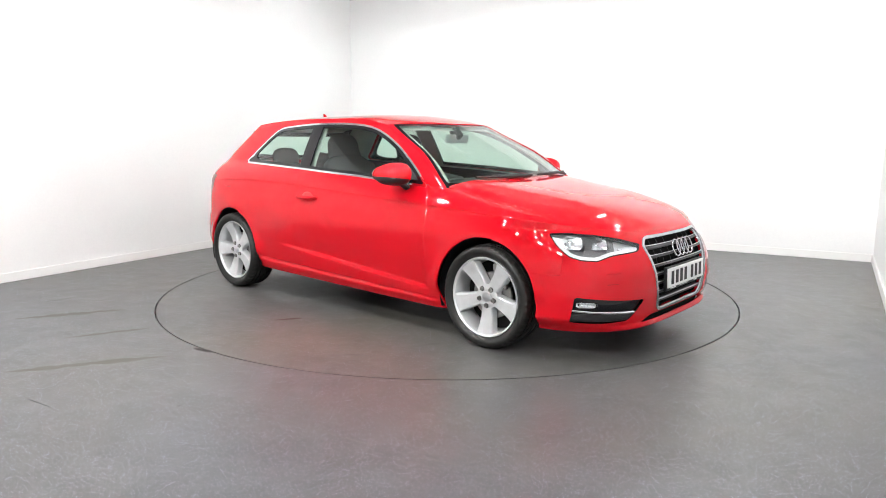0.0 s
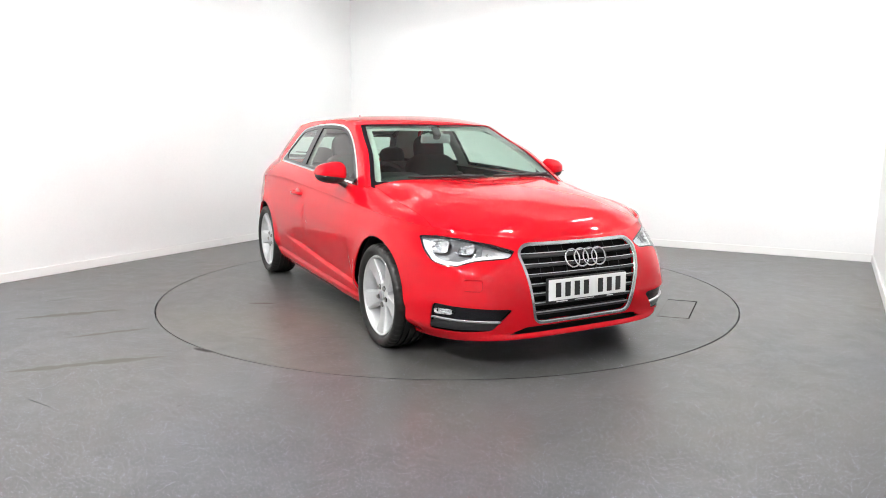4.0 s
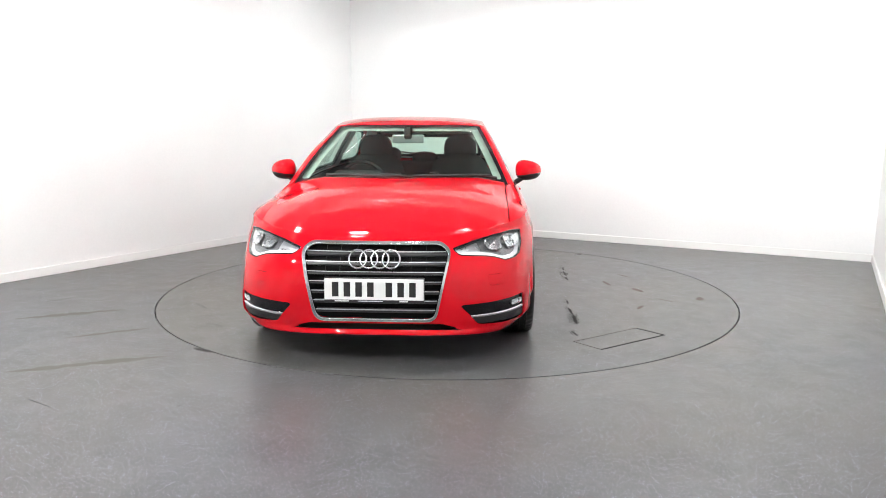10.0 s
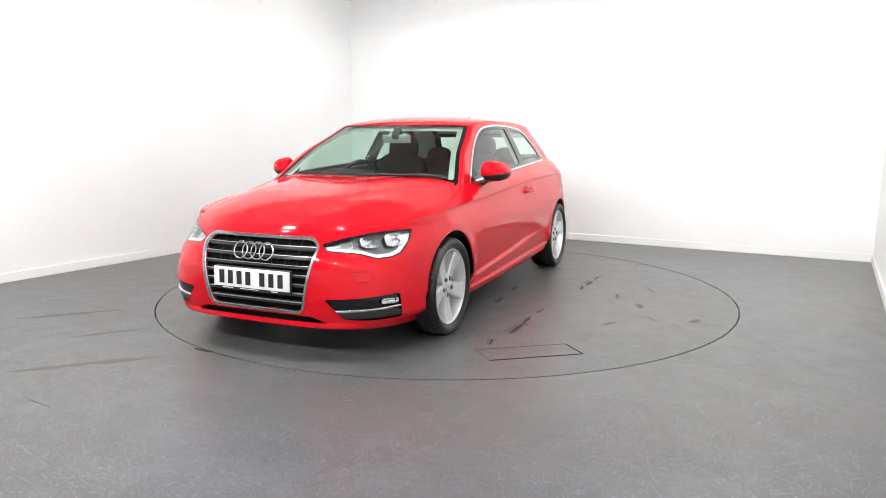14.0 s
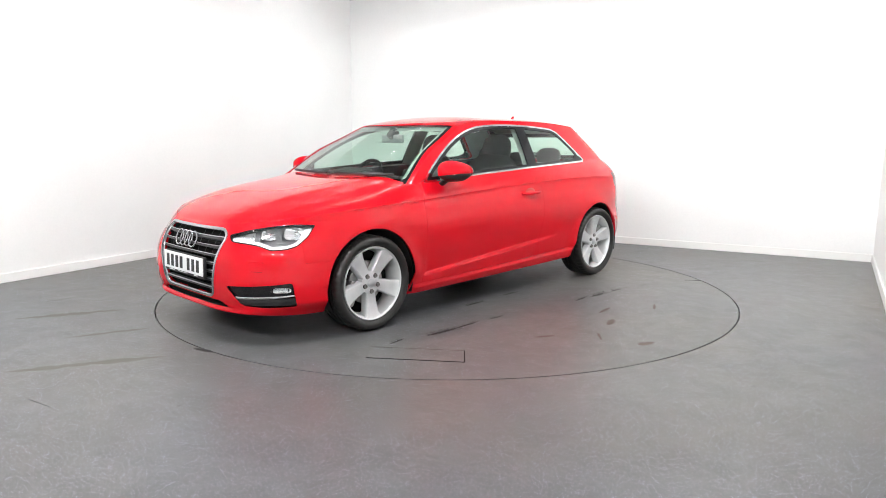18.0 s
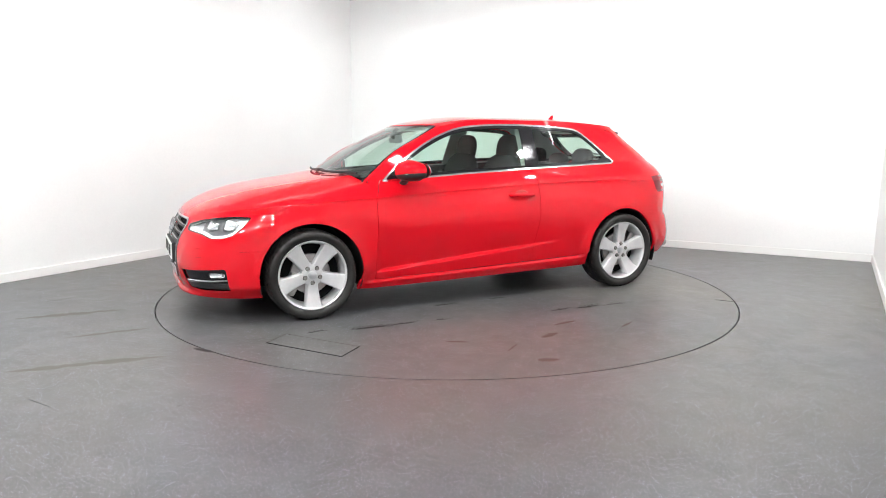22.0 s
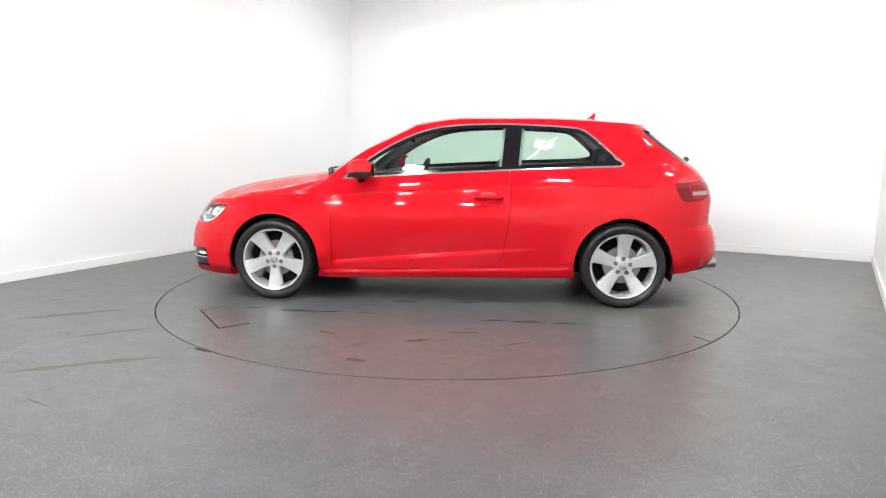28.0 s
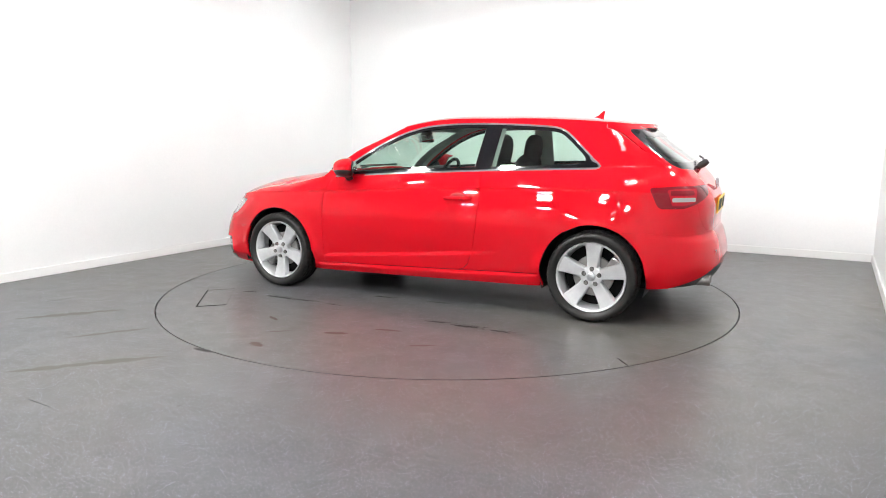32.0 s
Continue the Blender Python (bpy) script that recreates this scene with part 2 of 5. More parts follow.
def put(name, m, material, parent, label=""):
    return link_mesh(name, m[0], m[2], material, parent, label, normals=m[1])


def spline(pts, n=12, closed=True):
    """A smooth outline through a few points."""
    p = np.array(pts, float)
    k = len(p)
    out = []
    for i in range(k if closed else k - 1):
        a, b, c, d = (p[(i + j) % k] if closed else p[min(max(i + j, 0), k - 1)] for j in (-1, 0, 1, 2))
        t = np.linspace(0, 1, n, endpoint=False)[:, None]
        out.append(0.5 * (2 * b + (c - a) * t + (2 * a - 5 * b + 4 * c - d) * t ** 2 + (3 * b - a - 3 * c + d) * t ** 3))
    return np.concatenate(out if closed else out + [p[-1:]])


def rounded(pts, r=0.02, n=5):
    """A polygon with its corners rounded."""
    p = np.array(pts, float)
    out = []
    for i in range(len(p)):
        a, b, c = p[i - 1], p[i], p[(i + 1) % len(p)]
        u, w = a - b, c - b
        d = min(r, 0.45 * np.linalg.norm(u), 0.45 * np.linalg.norm(w))
        s, e = b + unit(u) * d, b + unit(w) * d
        for t in np.linspace(0, 1, n):
            out.append((1 - t) ** 2 * s + 2 * t * (1 - t) * b + t * t * e)
    return np.array(out)


def sd_poly(poly, px, py):
    """Signed distance to a closed outline, below zero inside."""
    a, b = poly, np.roll(poly, -1, 0)
    best = np.full(len(px), 1e9)
    inside = np.zeros(len(px), bool)
    for (ax, ay), (bx, by) in zip(a, b):
        ex, ey = bx - ax, by - ay
        t = np.clip(((px - ax) * ex + (py - ay) * ey) / (ex * ex + ey * ey + 1e-12), 0, 1)
        best = np.minimum(best, (px - ax - t * ex) ** 2 + (py - ay - t * ey) ** 2)
        if ay != by:
            inside ^= ((ay > py) != (by > py)) & (px < ex * (py - ay) / ey + ax)
    return np.where(inside, -1, 1) * np.sqrt(best)


def curve(xs, ys):
    """A smooth function through a few values."""
    xs, ys = np.array(xs, float), np.array(ys, float)
    h = np.diff(xs)
    d = np.diff(ys) / h
    m = np.concatenate([[d[0]], (d[:-1] * h[1:] + d[1:] * h[:-1]) / (h[1:] + h[:-1]), [d[-1]]])
    flat = np.concatenate([[False], d[:-1] * d[1:] < 0, [False]])
    m = np.where(flat, 0, m)

    def f(x):
        x = np.clip(np.asarray(x, float), xs[0], xs[-1])
        i = np.clip(np.searchsorted(xs, x) - 1, 0, len(h) - 1)
        t = (x - xs[i]) / h[i]
        return (ys[i] * (1 + 2 * t) * (1 - t) ** 2 + ys[i + 1] * t * t * (3 - 2 * t)
                + h[i] * (m[i] * t * (1 - t) ** 2 - m[i + 1] * t * t * (1 - t)))
    return f


def lathe(profile, n=64, axis="y"):
    """Profile of (radius, along) turned about an axis; returns points and quads."""
    p = np.array(profile, float)
    a = np.linspace(0, 2 * np.pi, n, endpoint=False)
    r, h = p[:, 0][None], p[:, 1][None]
    c, s = np.cos(a)[:, None] * r, np.sin(a)[:, None] * r
    hh = np.broadcast_to(h, c.shape)
    V = np.stack({"y": (c, hh, s), "x": (hh, c, s), "z": (c, s, hh)}[axis], -1)
    k = len(p)
    F = [(i * k + j, i * k + j + 1, ((i + 1) % n) * k + j + 1, ((i + 1) % n) * k + j) for i in range(n) for j in range(k - 1)]
    return V.reshape(-1, 3), F


def lathe_part(name, profile, material, parent=None, label="", n=64, axis="y", m=None, sharp=40):
    V, F = lathe(profile, n, axis)
    bm = bmesh.new()
    vs = [bm.verts.new(v) for v in V]
    for f in F:
        bm.faces.new([vs[i] for i in f])
    bmesh.ops.remove_doubles(bm, verts=bm.verts, dist=1e-6)
    bmesh.ops.recalc_face_normals(bm, faces=bm.faces)
    return part(name, bm, material, parent, label, m, smooth=sharp)


def box(sx, sy, sz, bevel=0.01, seg=2, m=None):
    bm = bmesh.new()
    bmesh.ops.create_cube(bm, size=1)
    bmesh.ops.scale(bm, vec=(sx, sy, sz), verts=bm.verts)
    if bevel:
        bmesh.ops.bevel(bm, geom=bm.edges[:], offset=bevel, segments=seg, profile=0.6, affect="EDGES")
    if m is not None:
        bmesh.ops.transform(bm, matrix=m, verts=bm.verts)
    return bm


def prism(poly, depth, plane="yz", at=0.0, bevel=0.0):
    """A flat outline with thickness; the plane gives its two axes."""
    bm = bmesh.new()
    ax = ["xyz".index(c) for c in plane]
    third = 3 - sum(ax)
    vs = []
    for a, b in poly:
        v = [0, 0, 0]
        v[ax[0]], v[ax[1]], v[third] = a, b, at
        vs.append(bm.verts.new(v))
    f = bm.faces.new(vs)
    ex = bmesh.ops.extrude_face_region(bm, geom=[f])
    d = [0, 0, 0]
    d[third] = depth
    bmesh.ops.translate(bm, vec=d, verts=[v for v in ex["geom"] if isinstance(v, bmesh.types.BMVert)])
    bmesh.ops.recalc_face_normals(bm, faces=bm.faces)
    if bevel:
        bmesh.ops.bevel(bm, geom=[e for e in bm.edges if e.calc_face_angle(0) > 0.6], offset=bevel, segments=2, affect="EDGES")
    return bm


def tube(path, r, n=10, closed=False, squash=1.0):
    """A round bar along a path of points."""
    P = np.array(path, float)
    k = len(P)
    D = unit(np.roll(P, -1, 0) - np.roll(P, 1, 0)) if closed else unit(np.gradient(P, axis=0))
    up = np.array([0, 0, 1.0])
    bm = bmesh.new()
    rings = []
    for p, d in zip(P, D):
        s = np.cross(d, up) if abs(d[2]) < 0.95 else np.cross(d, [0, 1.0, 0])
        s = s / np.linalg.norm(s)
        t = np.cross(s, d)
        rings.append([bm.verts.new(p + r * (np.cos(a) * s + squash * np.sin(a) * t)) for a in np.linspace(0, 2 * np.pi, n, endpoint=False)])
    for i in range(k if closed else k - 1):
        A, B = rings[i], rings[(i + 1) % k]
        for j in range(n):
            bm.faces.new((A[j], A[(j + 1) % n], B[(j + 1) % n], B[j]))
    if not closed:
        bm.faces.new(rings[0][::-1])
        bm.faces.new(rings[-1])
    bmesh.ops.recalc_face_normals(bm, faces=bm.faces)
    return bm


# ---- the room: a rectangle, its corner behind the turntable ----
CORNER = Vector((-1.443, 4.365, 0))
ALONG = Vector((0.8829, -0.4695, 0))   # along the back wall
OUT = Vector((-0.4695, -0.8829, 0))    # along the side walls, towards the camera
WIDE, LONG, HIGH = 6.46, 10.6, 3.11
TURN = math.degrees(math.atan2(ALONG.y, ALONG.x))
DISC_R = 2.23


def room_point(a, b, z=0.0):
    return CORNER + ALONG * a + OUT * b + Vector((0, 0, z))


def room_box(name, a0, a1, b0, b1, z0, z1, material, bevel=0.0):
    bm = box(a1 - a0, b1 - b0, z1 - z0, bevel)
    c = room_point((a0 + a1) / 2, (b0 + b1) / 2, (z0 + z1) / 2)
    return part(name, bm, material, None, "", pose(c.x, c.y, c.z, 0, 0, TURN))


def build_room():
    t = 0.15
    for name, a0, a1, b0, b1 in (("wall_back", -t, WIDE + t, -t, 0), ("wall_left", -t, 0, 0, LONG), ("wall_right", WIDE, WIDE + t, 0, LONG),
                                 ("wall_front", -t, WIDE + t, LONG, LONG + t)):
        tagged(room_box(name, a0, a1, b0, b1, -0.1, HIGH, WHITE_WALL), "smooth matt white painted studio wall", "wall", kind="structure")
    tagged(room_box("ceiling", -t, WIDE + t, -t, LONG + t, HIGH, HIGH + 0.1, CEILING), "plain pale grey studio ceiling with flood and added fill lights", "ceiling", kind="structure")
    h, d = 0.08, 0.016
    for a0, a1, b0, b1 in ((d, WIDE - d, 0, d), (0, d, 0, LONG), (WIDE - d, WIDE, 0, LONG)):
        tagged(room_box("baseboard", a0, a1, b0, b1, 0, h, BOARD, 0.004), "white painted skirting board along the wall", "skirting", kind="structure")
    # floor with a round pit for the turntable
    n, r = 160, DISC_R + 0.010
    pts, faces = [], []
    lo, hi = (-t, -t), (WIDE + t, LONG + t)
    inv = Matrix((ALONG.xy, OUT.xy))
    for i in range(n):
        a = 2 * math.pi * i / n
        d2 = Vector((math.cos(a), math.sin(a)))
        w, o = inv @ d2, inv @ (-CORNER.xy)
        s = min((((hi[k] if w[k] > 0 else lo[k]) - o[k]) / w[k]) for k in (0, 1) if abs(w[k]) > 1e-9)
        pts += [(d2.x * r, d2.y * r, -0.03), (d2.x * r, d2.y * r, 0), (d2.x * (r + 0.25), d2.y * (r + 0.25), 0), (d2.x * s, d2.y * s, 0)]
    for i in range(n):
        for j in range(3):
            faces.append((i * 4 + j, i * 4 + j + 1, ((i + 1) % n) * 4 + j + 1, ((i + 1) % n) * 4 + j))
    fl = link_mesh("floor", pts, [f[::-1] for f in faces], FLOOR, smooth=False)
    tagged(fl, "grey speckled safety vinyl floor, scuffed and stained", "floor", kind="structure")
    # near-black sheet below the ring gap, paints its shade
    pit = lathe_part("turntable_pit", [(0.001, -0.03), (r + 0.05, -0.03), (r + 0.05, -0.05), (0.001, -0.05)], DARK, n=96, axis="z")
    tagged(pit, "shallow pit under the turntable, shade painted near-black", "pit", kind="structure")


def flood_light():
    """A small flood lamp with three rows of diodes behind a flat face, on a swivel bracket."""
    b = new("flood_light")
    tagged(b, "small white studio flood light with three lit rows", "flood light", "flood lights")
    part("housing", box(0.26, 0.18, 0.05, 0.008), BOARD, b)
    part("bracket", box(0.05, 0.05, 0.24, 0.004, m=pose(0, 0, 0, -20) @ Matrix.Translation((0, 0, 0.11))), BOARD, b)
    for y in (-0.052, 0.0, 0.052):
        part("led_row", box(0.22, 0.028, 0.006, 0, m=Matrix.Translation((0, y, -0.029))), LED, b, "glowing row of diodes")
    return b


# unseen light added only to brighten the walls and their bounce
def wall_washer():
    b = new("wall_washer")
    tagged(b, "added unseen fill light that brightens the wall", "ceiling light", "wall_washers")
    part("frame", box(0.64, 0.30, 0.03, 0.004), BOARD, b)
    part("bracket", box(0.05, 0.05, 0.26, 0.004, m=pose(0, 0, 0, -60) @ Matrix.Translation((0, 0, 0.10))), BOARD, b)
    part("diffuser", box(0.58, 0.24, 0.006, 0, m=Matrix.Translation((0, 0, -0.0185))), WALL_FILL, b, "glowing face of the added fill light")
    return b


def spread(first, places):
    for i, m in enumerate(places):
        if i == 0:
            first.matrix_basis = m
        else:
            copy_thing(first, m)


def build_lights():
    # an arc of flood lamps before the turntable and a row further back
    places = []
    for a, c in [(2.0, 5.4), (3.5, 5.35), (4.85, 4.1), (5.8, 2.6)] + [(a, 8.3) for a in (2.0, 3.2, 4.3, 5.4)]:
        p = room_point(a, c, HIGH - 0.21)
        places.append(pose(p.x, p.y, p.z, 0, 0, TURN) @ pose(0, 0, 0, 20))
    spread(flood_light(), places)
    # added wall fill lights, out of view: their faces turned to the walls
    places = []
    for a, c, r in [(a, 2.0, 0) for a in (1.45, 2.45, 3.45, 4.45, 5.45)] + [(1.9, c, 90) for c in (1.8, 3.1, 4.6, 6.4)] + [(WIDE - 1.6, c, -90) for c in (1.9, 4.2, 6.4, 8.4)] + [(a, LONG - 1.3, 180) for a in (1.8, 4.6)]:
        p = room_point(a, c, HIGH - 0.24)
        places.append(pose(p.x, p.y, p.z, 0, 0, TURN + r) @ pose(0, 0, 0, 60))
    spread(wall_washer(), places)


build_room()
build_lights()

# ---- the turntable, which turns with the car ----
HEADING = [(0, 319.6), (1, 314.37), (2, 309.14), (3, 303.9), (4.5, 296.2), (6, 288.49), (7.5, 280.67), (9, 272.85), (10.5, 265.02), (12, 257.2), (13.25, 250.7),
           (14.5, 244.28), (17, 231.41), (18.5, 223.8), (20, 216.15), (21.5, 208.45), (23, 200.75), (24.25, 194.2), (25.5, 187.67), (28, 174.72), (30, 164.67), (32, 154.76)]
CAR_AT = pose(-0.030, -0.280, 0, 0, 0, 0.75)   # the car stands a little askew on the turntable
turntable = new("turntable")
tagged(turntable, "round floor turntable covered in grey scuffed vinyl, slowly turning", "turntable")
lathe_part("disc", [(0.001, 0), (1.2, 0), (DISC_R - 0.3, 0), (DISC_R, 0), (DISC_R, -0.025), (0.001, -0.025)], DISC, turntable, n=160, axis="z")


def seam(x0, y0, x1, y1, w=0.006, material=DARK):
    d = math.hypot(x1 - x0, y1 - y0)
    bm = box(d, w, 0.002, 0)
    part("vinyl_seam", bm, material, turntable, "dark open seam in the vinyl", pose((x0 + x1) / 2, (y0 + y1) / 2, 0.0012, 0, 0, math.degrees(math.atan2(y1 - y0, x1 - x0))))


# ---- the car's form: x forward from the middle of the wheelbase, y to its left, z up ----
HUB_X, HUB_Z, ARCH_R = 1.300, 0.305, 0.352
XS_F, XS_R = 1.25, -1.10
tail_n = curve([0.3, 0.8, 1.0, 1.3], [4.0, 4.0, 5.2, 5.2])
nose_n = curve([0.15, 0.30, 0.45, 0.62, 0.72], [3.8, 3.9, 3.5, 2.8, 2.45])
front_x = curve([0.15, 0.19, 0.22, 0.27, 0.40, 0.50, 0.58, 0.65, 0.70, 0.76], [2.045, 2.112, 2.098, 2.110, 2.125, 2.122, 2.10, 2.062, 2.03, 1.99])
rear_x = curve([0.17, 0.25, 0.32, 0.50, 0.555, 0.60, 0.75, 0.87, 0.93, 1.0, 1.07, 1.2, 1.28, 1.42],
               [-1.93, -2.00, -2.052, -2.052, -2.035, -2.01, -2.015, -1.978, -1.935, -1.875, -1.795, -1.63, -1.53, -1.33])
half_w = curve([0.15, 0.19, 0.22, 0.30, 0.42, 0.55, 0.65, 0.74, 0.80, 0.86, 0.90], [0.79, 0.815, 0.832, 0.853, 0.870, 0.884, 0.884, 0.868, 0.851, 0.838, 0.830])
bottom_z = curve([-2.1, -1.65, -0.93, -0.26, 0.94, 1.63, 2.1], [0.27, 0.245, 0.21, 0.195, 0.172, 0.165, 0.185])
tornado_z = curve([-2.1, -1.63, -1.26, -0.48, 0.37, 0.84, 1.3, 1.67, 1.86, 2.03], [0.872, 0.872, 0.888, 0.874, 0.835, 0.808, 0.787, 0.762, 0.735, 0.69])
belt_z = curve([-2.1, -1.31, -0.86, -0.48, 0.12, 0.77, 1.1], [1.03, 1.024, 0.999, 0.984, 0.955, 0.913, 0.89])
belt_y = curve([-2.1, -1.3, -0.5, 0.0, 0.77, 1.1], [0.655, 0.693, 0.762, 0.778, 0.777, 0.777])
bonnet_z = curve([0.7, 0.8, 1.0, 1.2, 1.4, 1.66, 1.85, 1.95, 2.0, 2.035], [0.985, 0.974, 0.952, 0.927, 0.899, 0.852, 0.797, 0.754, 0.723, 0.69])
roof_z = curve([-1.60, -1.54, -1.37, -0.91, -0.445, 0.03, 0.31, 0.5], [1.312, 1.322, 1.349, 1.386, 1.395, 1.382, 1.328, 1.26])
screen_x = curve([0.88, 0.961, 1.121, 1.24, 1.325, 1.42], [1.12, 1.0, 0.752, 0.507, 0.313, 0.06])


def smooth01(t):
    t = np.clip(t, 0, 1)
    return t * t * (3 - 2 * t)


def bow(x):
    return -0.010 * (x / 1.2) ** 2


def door_crease(x, z):
    """The side tucks in towards a line low on the door and kicks out again below it."""
    line = 0.308 + (0.806 - x) * 0.087
    fade = smooth01((x + 0.74) / 0.5) * smooth01((0.86 - x) / 0.06)
    above = np.clip((0.66 - z) / np.maximum(0.66 - line, 0.05), 0, 1)
    kick = smooth01((line - z) / 0.018)
    return fade * (-0.022 * above ** 1.5 * (z > line) - 0.022 * (1 - kick) * (z <= line))


def flare(x, z):
    """The wings swell round the arches, and the front bumper keeps its width down to its lower edge."""
    out = 0
    for hx in (HUB_X, -HUB_X):
        r = np.hypot(x - hx, z - HUB_Z)
        out = out + np.maximum(0.892 - half_w(z), 0.007) * np.exp(-((r - ARCH_R) / 0.055) ** 2) * smooth01((z - 0.24) / 0.12)
    corner = np.maximum(0.880 - half_w(z), 0) * smooth01((x - 1.45) / 0.2) * smooth01((z - 0.18) / 0.08)
    return np.maximum(out, corner)


def shoulder(x, z):
    """A shallow hollow right under the shoulder line."""
    d = np.clip(tornado_z(x) - z, 0, 1)
    return -0.0034 * d / 0.02 * np.exp(1 - d / 0.02) * smooth01((1.55 - x) / 0.25) * smooth01((x + 1.6) / 0.2)


def sill_line(x):
    return 0.240 + (0.74 - x) * 0.034


def sill_shelf(x, z):
    """The sill stands out from the door's lower edge with a rounded top."""
    d = sill_line(x) - z
    return 0.016 * smooth01(d / 0.022) * smooth01((0.95 - x) / 0.06) * smooth01((x + 0.96) / 0.06)


def lower_y(x, z):
    return sill_shelf(x, z) + half_w(z) + bow(x) + door_crease(x, z) + flare(x, z) + shoulder(x, z)


def upper_y(x, z):
    zt, zb, yb = tornado_z(x), belt_z(x), belt_y(x)
    yt = half_w(zt) + bow(x)
    t = (z - zt) / (zb - zt)
    low = yt + (yb - yt) * (0.55 * np.clip(t, 0, 1) + 0.45 * np.clip(t, 0, 1) ** 2)
    dz = np.maximum(z - zb, 0)
    return np.where(t < 1, low, yb - 0.46 * dz - 0.26 * dz ** 2)


def ring_xy(u, z):
    """A point of the plan at height z: u from 0 at the nose over 1 and 2 along the side to 3 at the tail."""
    phi_f, phi_r = np.clip(u, 0, 1) * np.pi / 2, np.clip(3 - u, 0, 1) * np.pi / 2
    xf = XS_F + (front_x(z) - XS_F) * np.abs(np.cos(phi_f)) ** (2 / nose_n(z))
    xm = XS_F + (XS_R - XS_F) * np.clip(u - 1, 0, 1)
    xr = XS_R + (rear_x(z) - XS_R) * np.abs(np.cos(phi_r)) ** (2 / tail_n(z))
    x = np.where(u < 1, xf, np.where(u <= 2, xm, xr))
    k = np.where(u < 1, np.sin(phi_f) ** (2 / nose_n(z)), np.where(u <= 2, 1.0, np.abs(np.sin(phi_r)) ** (2 / tail_n(z))))
    return x, k


def roof_at(x, y):
    r = np.abs(y) / 0.60
    return roof_z(x) - 0.030 * r ** 2 - 0.020 * np.minimum(r, 1.2) ** 8


def screen_at(y, z):
    return screen_x(z) - 0.30 * y ** 2


HEADER_X = 0.327   # the roof's front edge in the middle
zz = np.linspace(0.88, 1.42, 300)
screen_up = lambda x: np.interp(x, screen_x(zz)[::-1], zz[::-1])
HEADER_Z = float(screen_up(HEADER_X))


def header_gap(V):
    """Length behind the roof's front edge, above zero over the screen."""
    return V[:, 0] + 0.30 * V[:, 1] ** 2 - HEADER_X


def screen_lift(y, z):
    """Lets the top of the screen meet the roof's front edge."""
    return (roof_at(HEADER_X - 0.30 * y ** 2, y) - HEADER_Z) * smooth01((z - 1.12) / (HEADER_Z - 1.12))


def screen_z(x, y):
    z = screen_up(x + 0.30 * y ** 2)
    return z + screen_lift(y, z)


def side_at(x, z):
    """Half width of the upper body at any x, z, also round the tail."""
    k = np.clip((XS_R - x) / (XS_R - rear_x(z)), 0, 1)
    return upper_y(x, z) * (1 - k ** tail_n(z)) ** (1 / tail_n(z))


US = np.concatenate([np.linspace(0, 0.12, 16)[:-1], np.linspace(0.12, 1, 62)[:-1], np.linspace(1, 2, 130)[:-1], np.linspace(2, 2.9, 66)[:-1], np.linspace(2.9, 3, 12)])


def tornado_line():
    x0, _ = ring_xy(US, 0.7 + 0 * US)
    z = tornado_z(x0)
    x, k = ring_xy(US, z)
    return x, k * (half_w(z) + bow(x)), z


TX, TY, TZ = tornado_line()


def lower_points(rows=96):
    v = 1 - (1 - np.linspace(0, 1, rows)[None, :]) ** 1.35
    x0, _ = ring_xy(US, 0.5 + 0 * US)
    zb = bottom_z(x0)[:, None]
    z = zb + (TZ[:, None] - zb) * v
    u = np.broadcast_to(US[:, None], z.shape)
    x, k = ring_xy(u, z)
    return np.stack([x, k * lower_y(x, z), z], -1)


def upper_points(rows=44):
    s = US > 1.10
    v = np.linspace(0, 1, rows)[None, :]
    z = TZ[s][:, None] + (1.41 - TZ[s][:, None]) * v
    u = np.broadcast_to(US[s][:, None], z.shape)
    x, k = ring_xy(u, z)
    return np.stack([x, k * upper_y(x, z), z], -1)


def bonnet_at(x, y):
    zt = np.interp(x, TX[::-1], TZ[::-1])
    yt = np.interp(x, TX[::-1], TY[::-1])
    zc = np.maximum(bonnet_z(x), zt)
    y = np.abs(y)
    e = np.clip(y / np.maximum(yt, 1e-3), 0, 1)
    base = zt + (zc - zt) * (1 - e ** 3.3) ** 0.72
    ridge = 0.37 + (2.0 - x) * 0.155
    d = y - ridge
    fold = -0.075 * 0.5 * (d + np.sqrt(d * d + 0.00012)) * smooth01((0.80 - y) / 0.12) * smooth01((2.0 - x) / 0.3)
    # towards the screen the wings take the shape of the doors' shoulders
    zb, yb = belt_z(x), belt_y(x)
    yt2 = half_w(zt) + bow(x)
    t = np.clip((yt2 - y) / np.maximum(yt2 - yb, 1e-3), 0, 1)
    root = (-0.55 + np.sqrt(0.3025 + 1.8 * t)) / 0.9
    sec = np.where(y > yb, zt + (zb - zt) * root, zb + (zc - zb) * (1 - np.clip(y / yb, 0, 1) ** 5) ** 0.8)
    w = smooth01((1.30 - x) / 0.43)
    return base * (1 - w) + sec * w + fold


def rect(s0, s1, z0, z1):
    return np.array([(s0, z0), (s1, z0), (s1, z1), (s0, z1)])


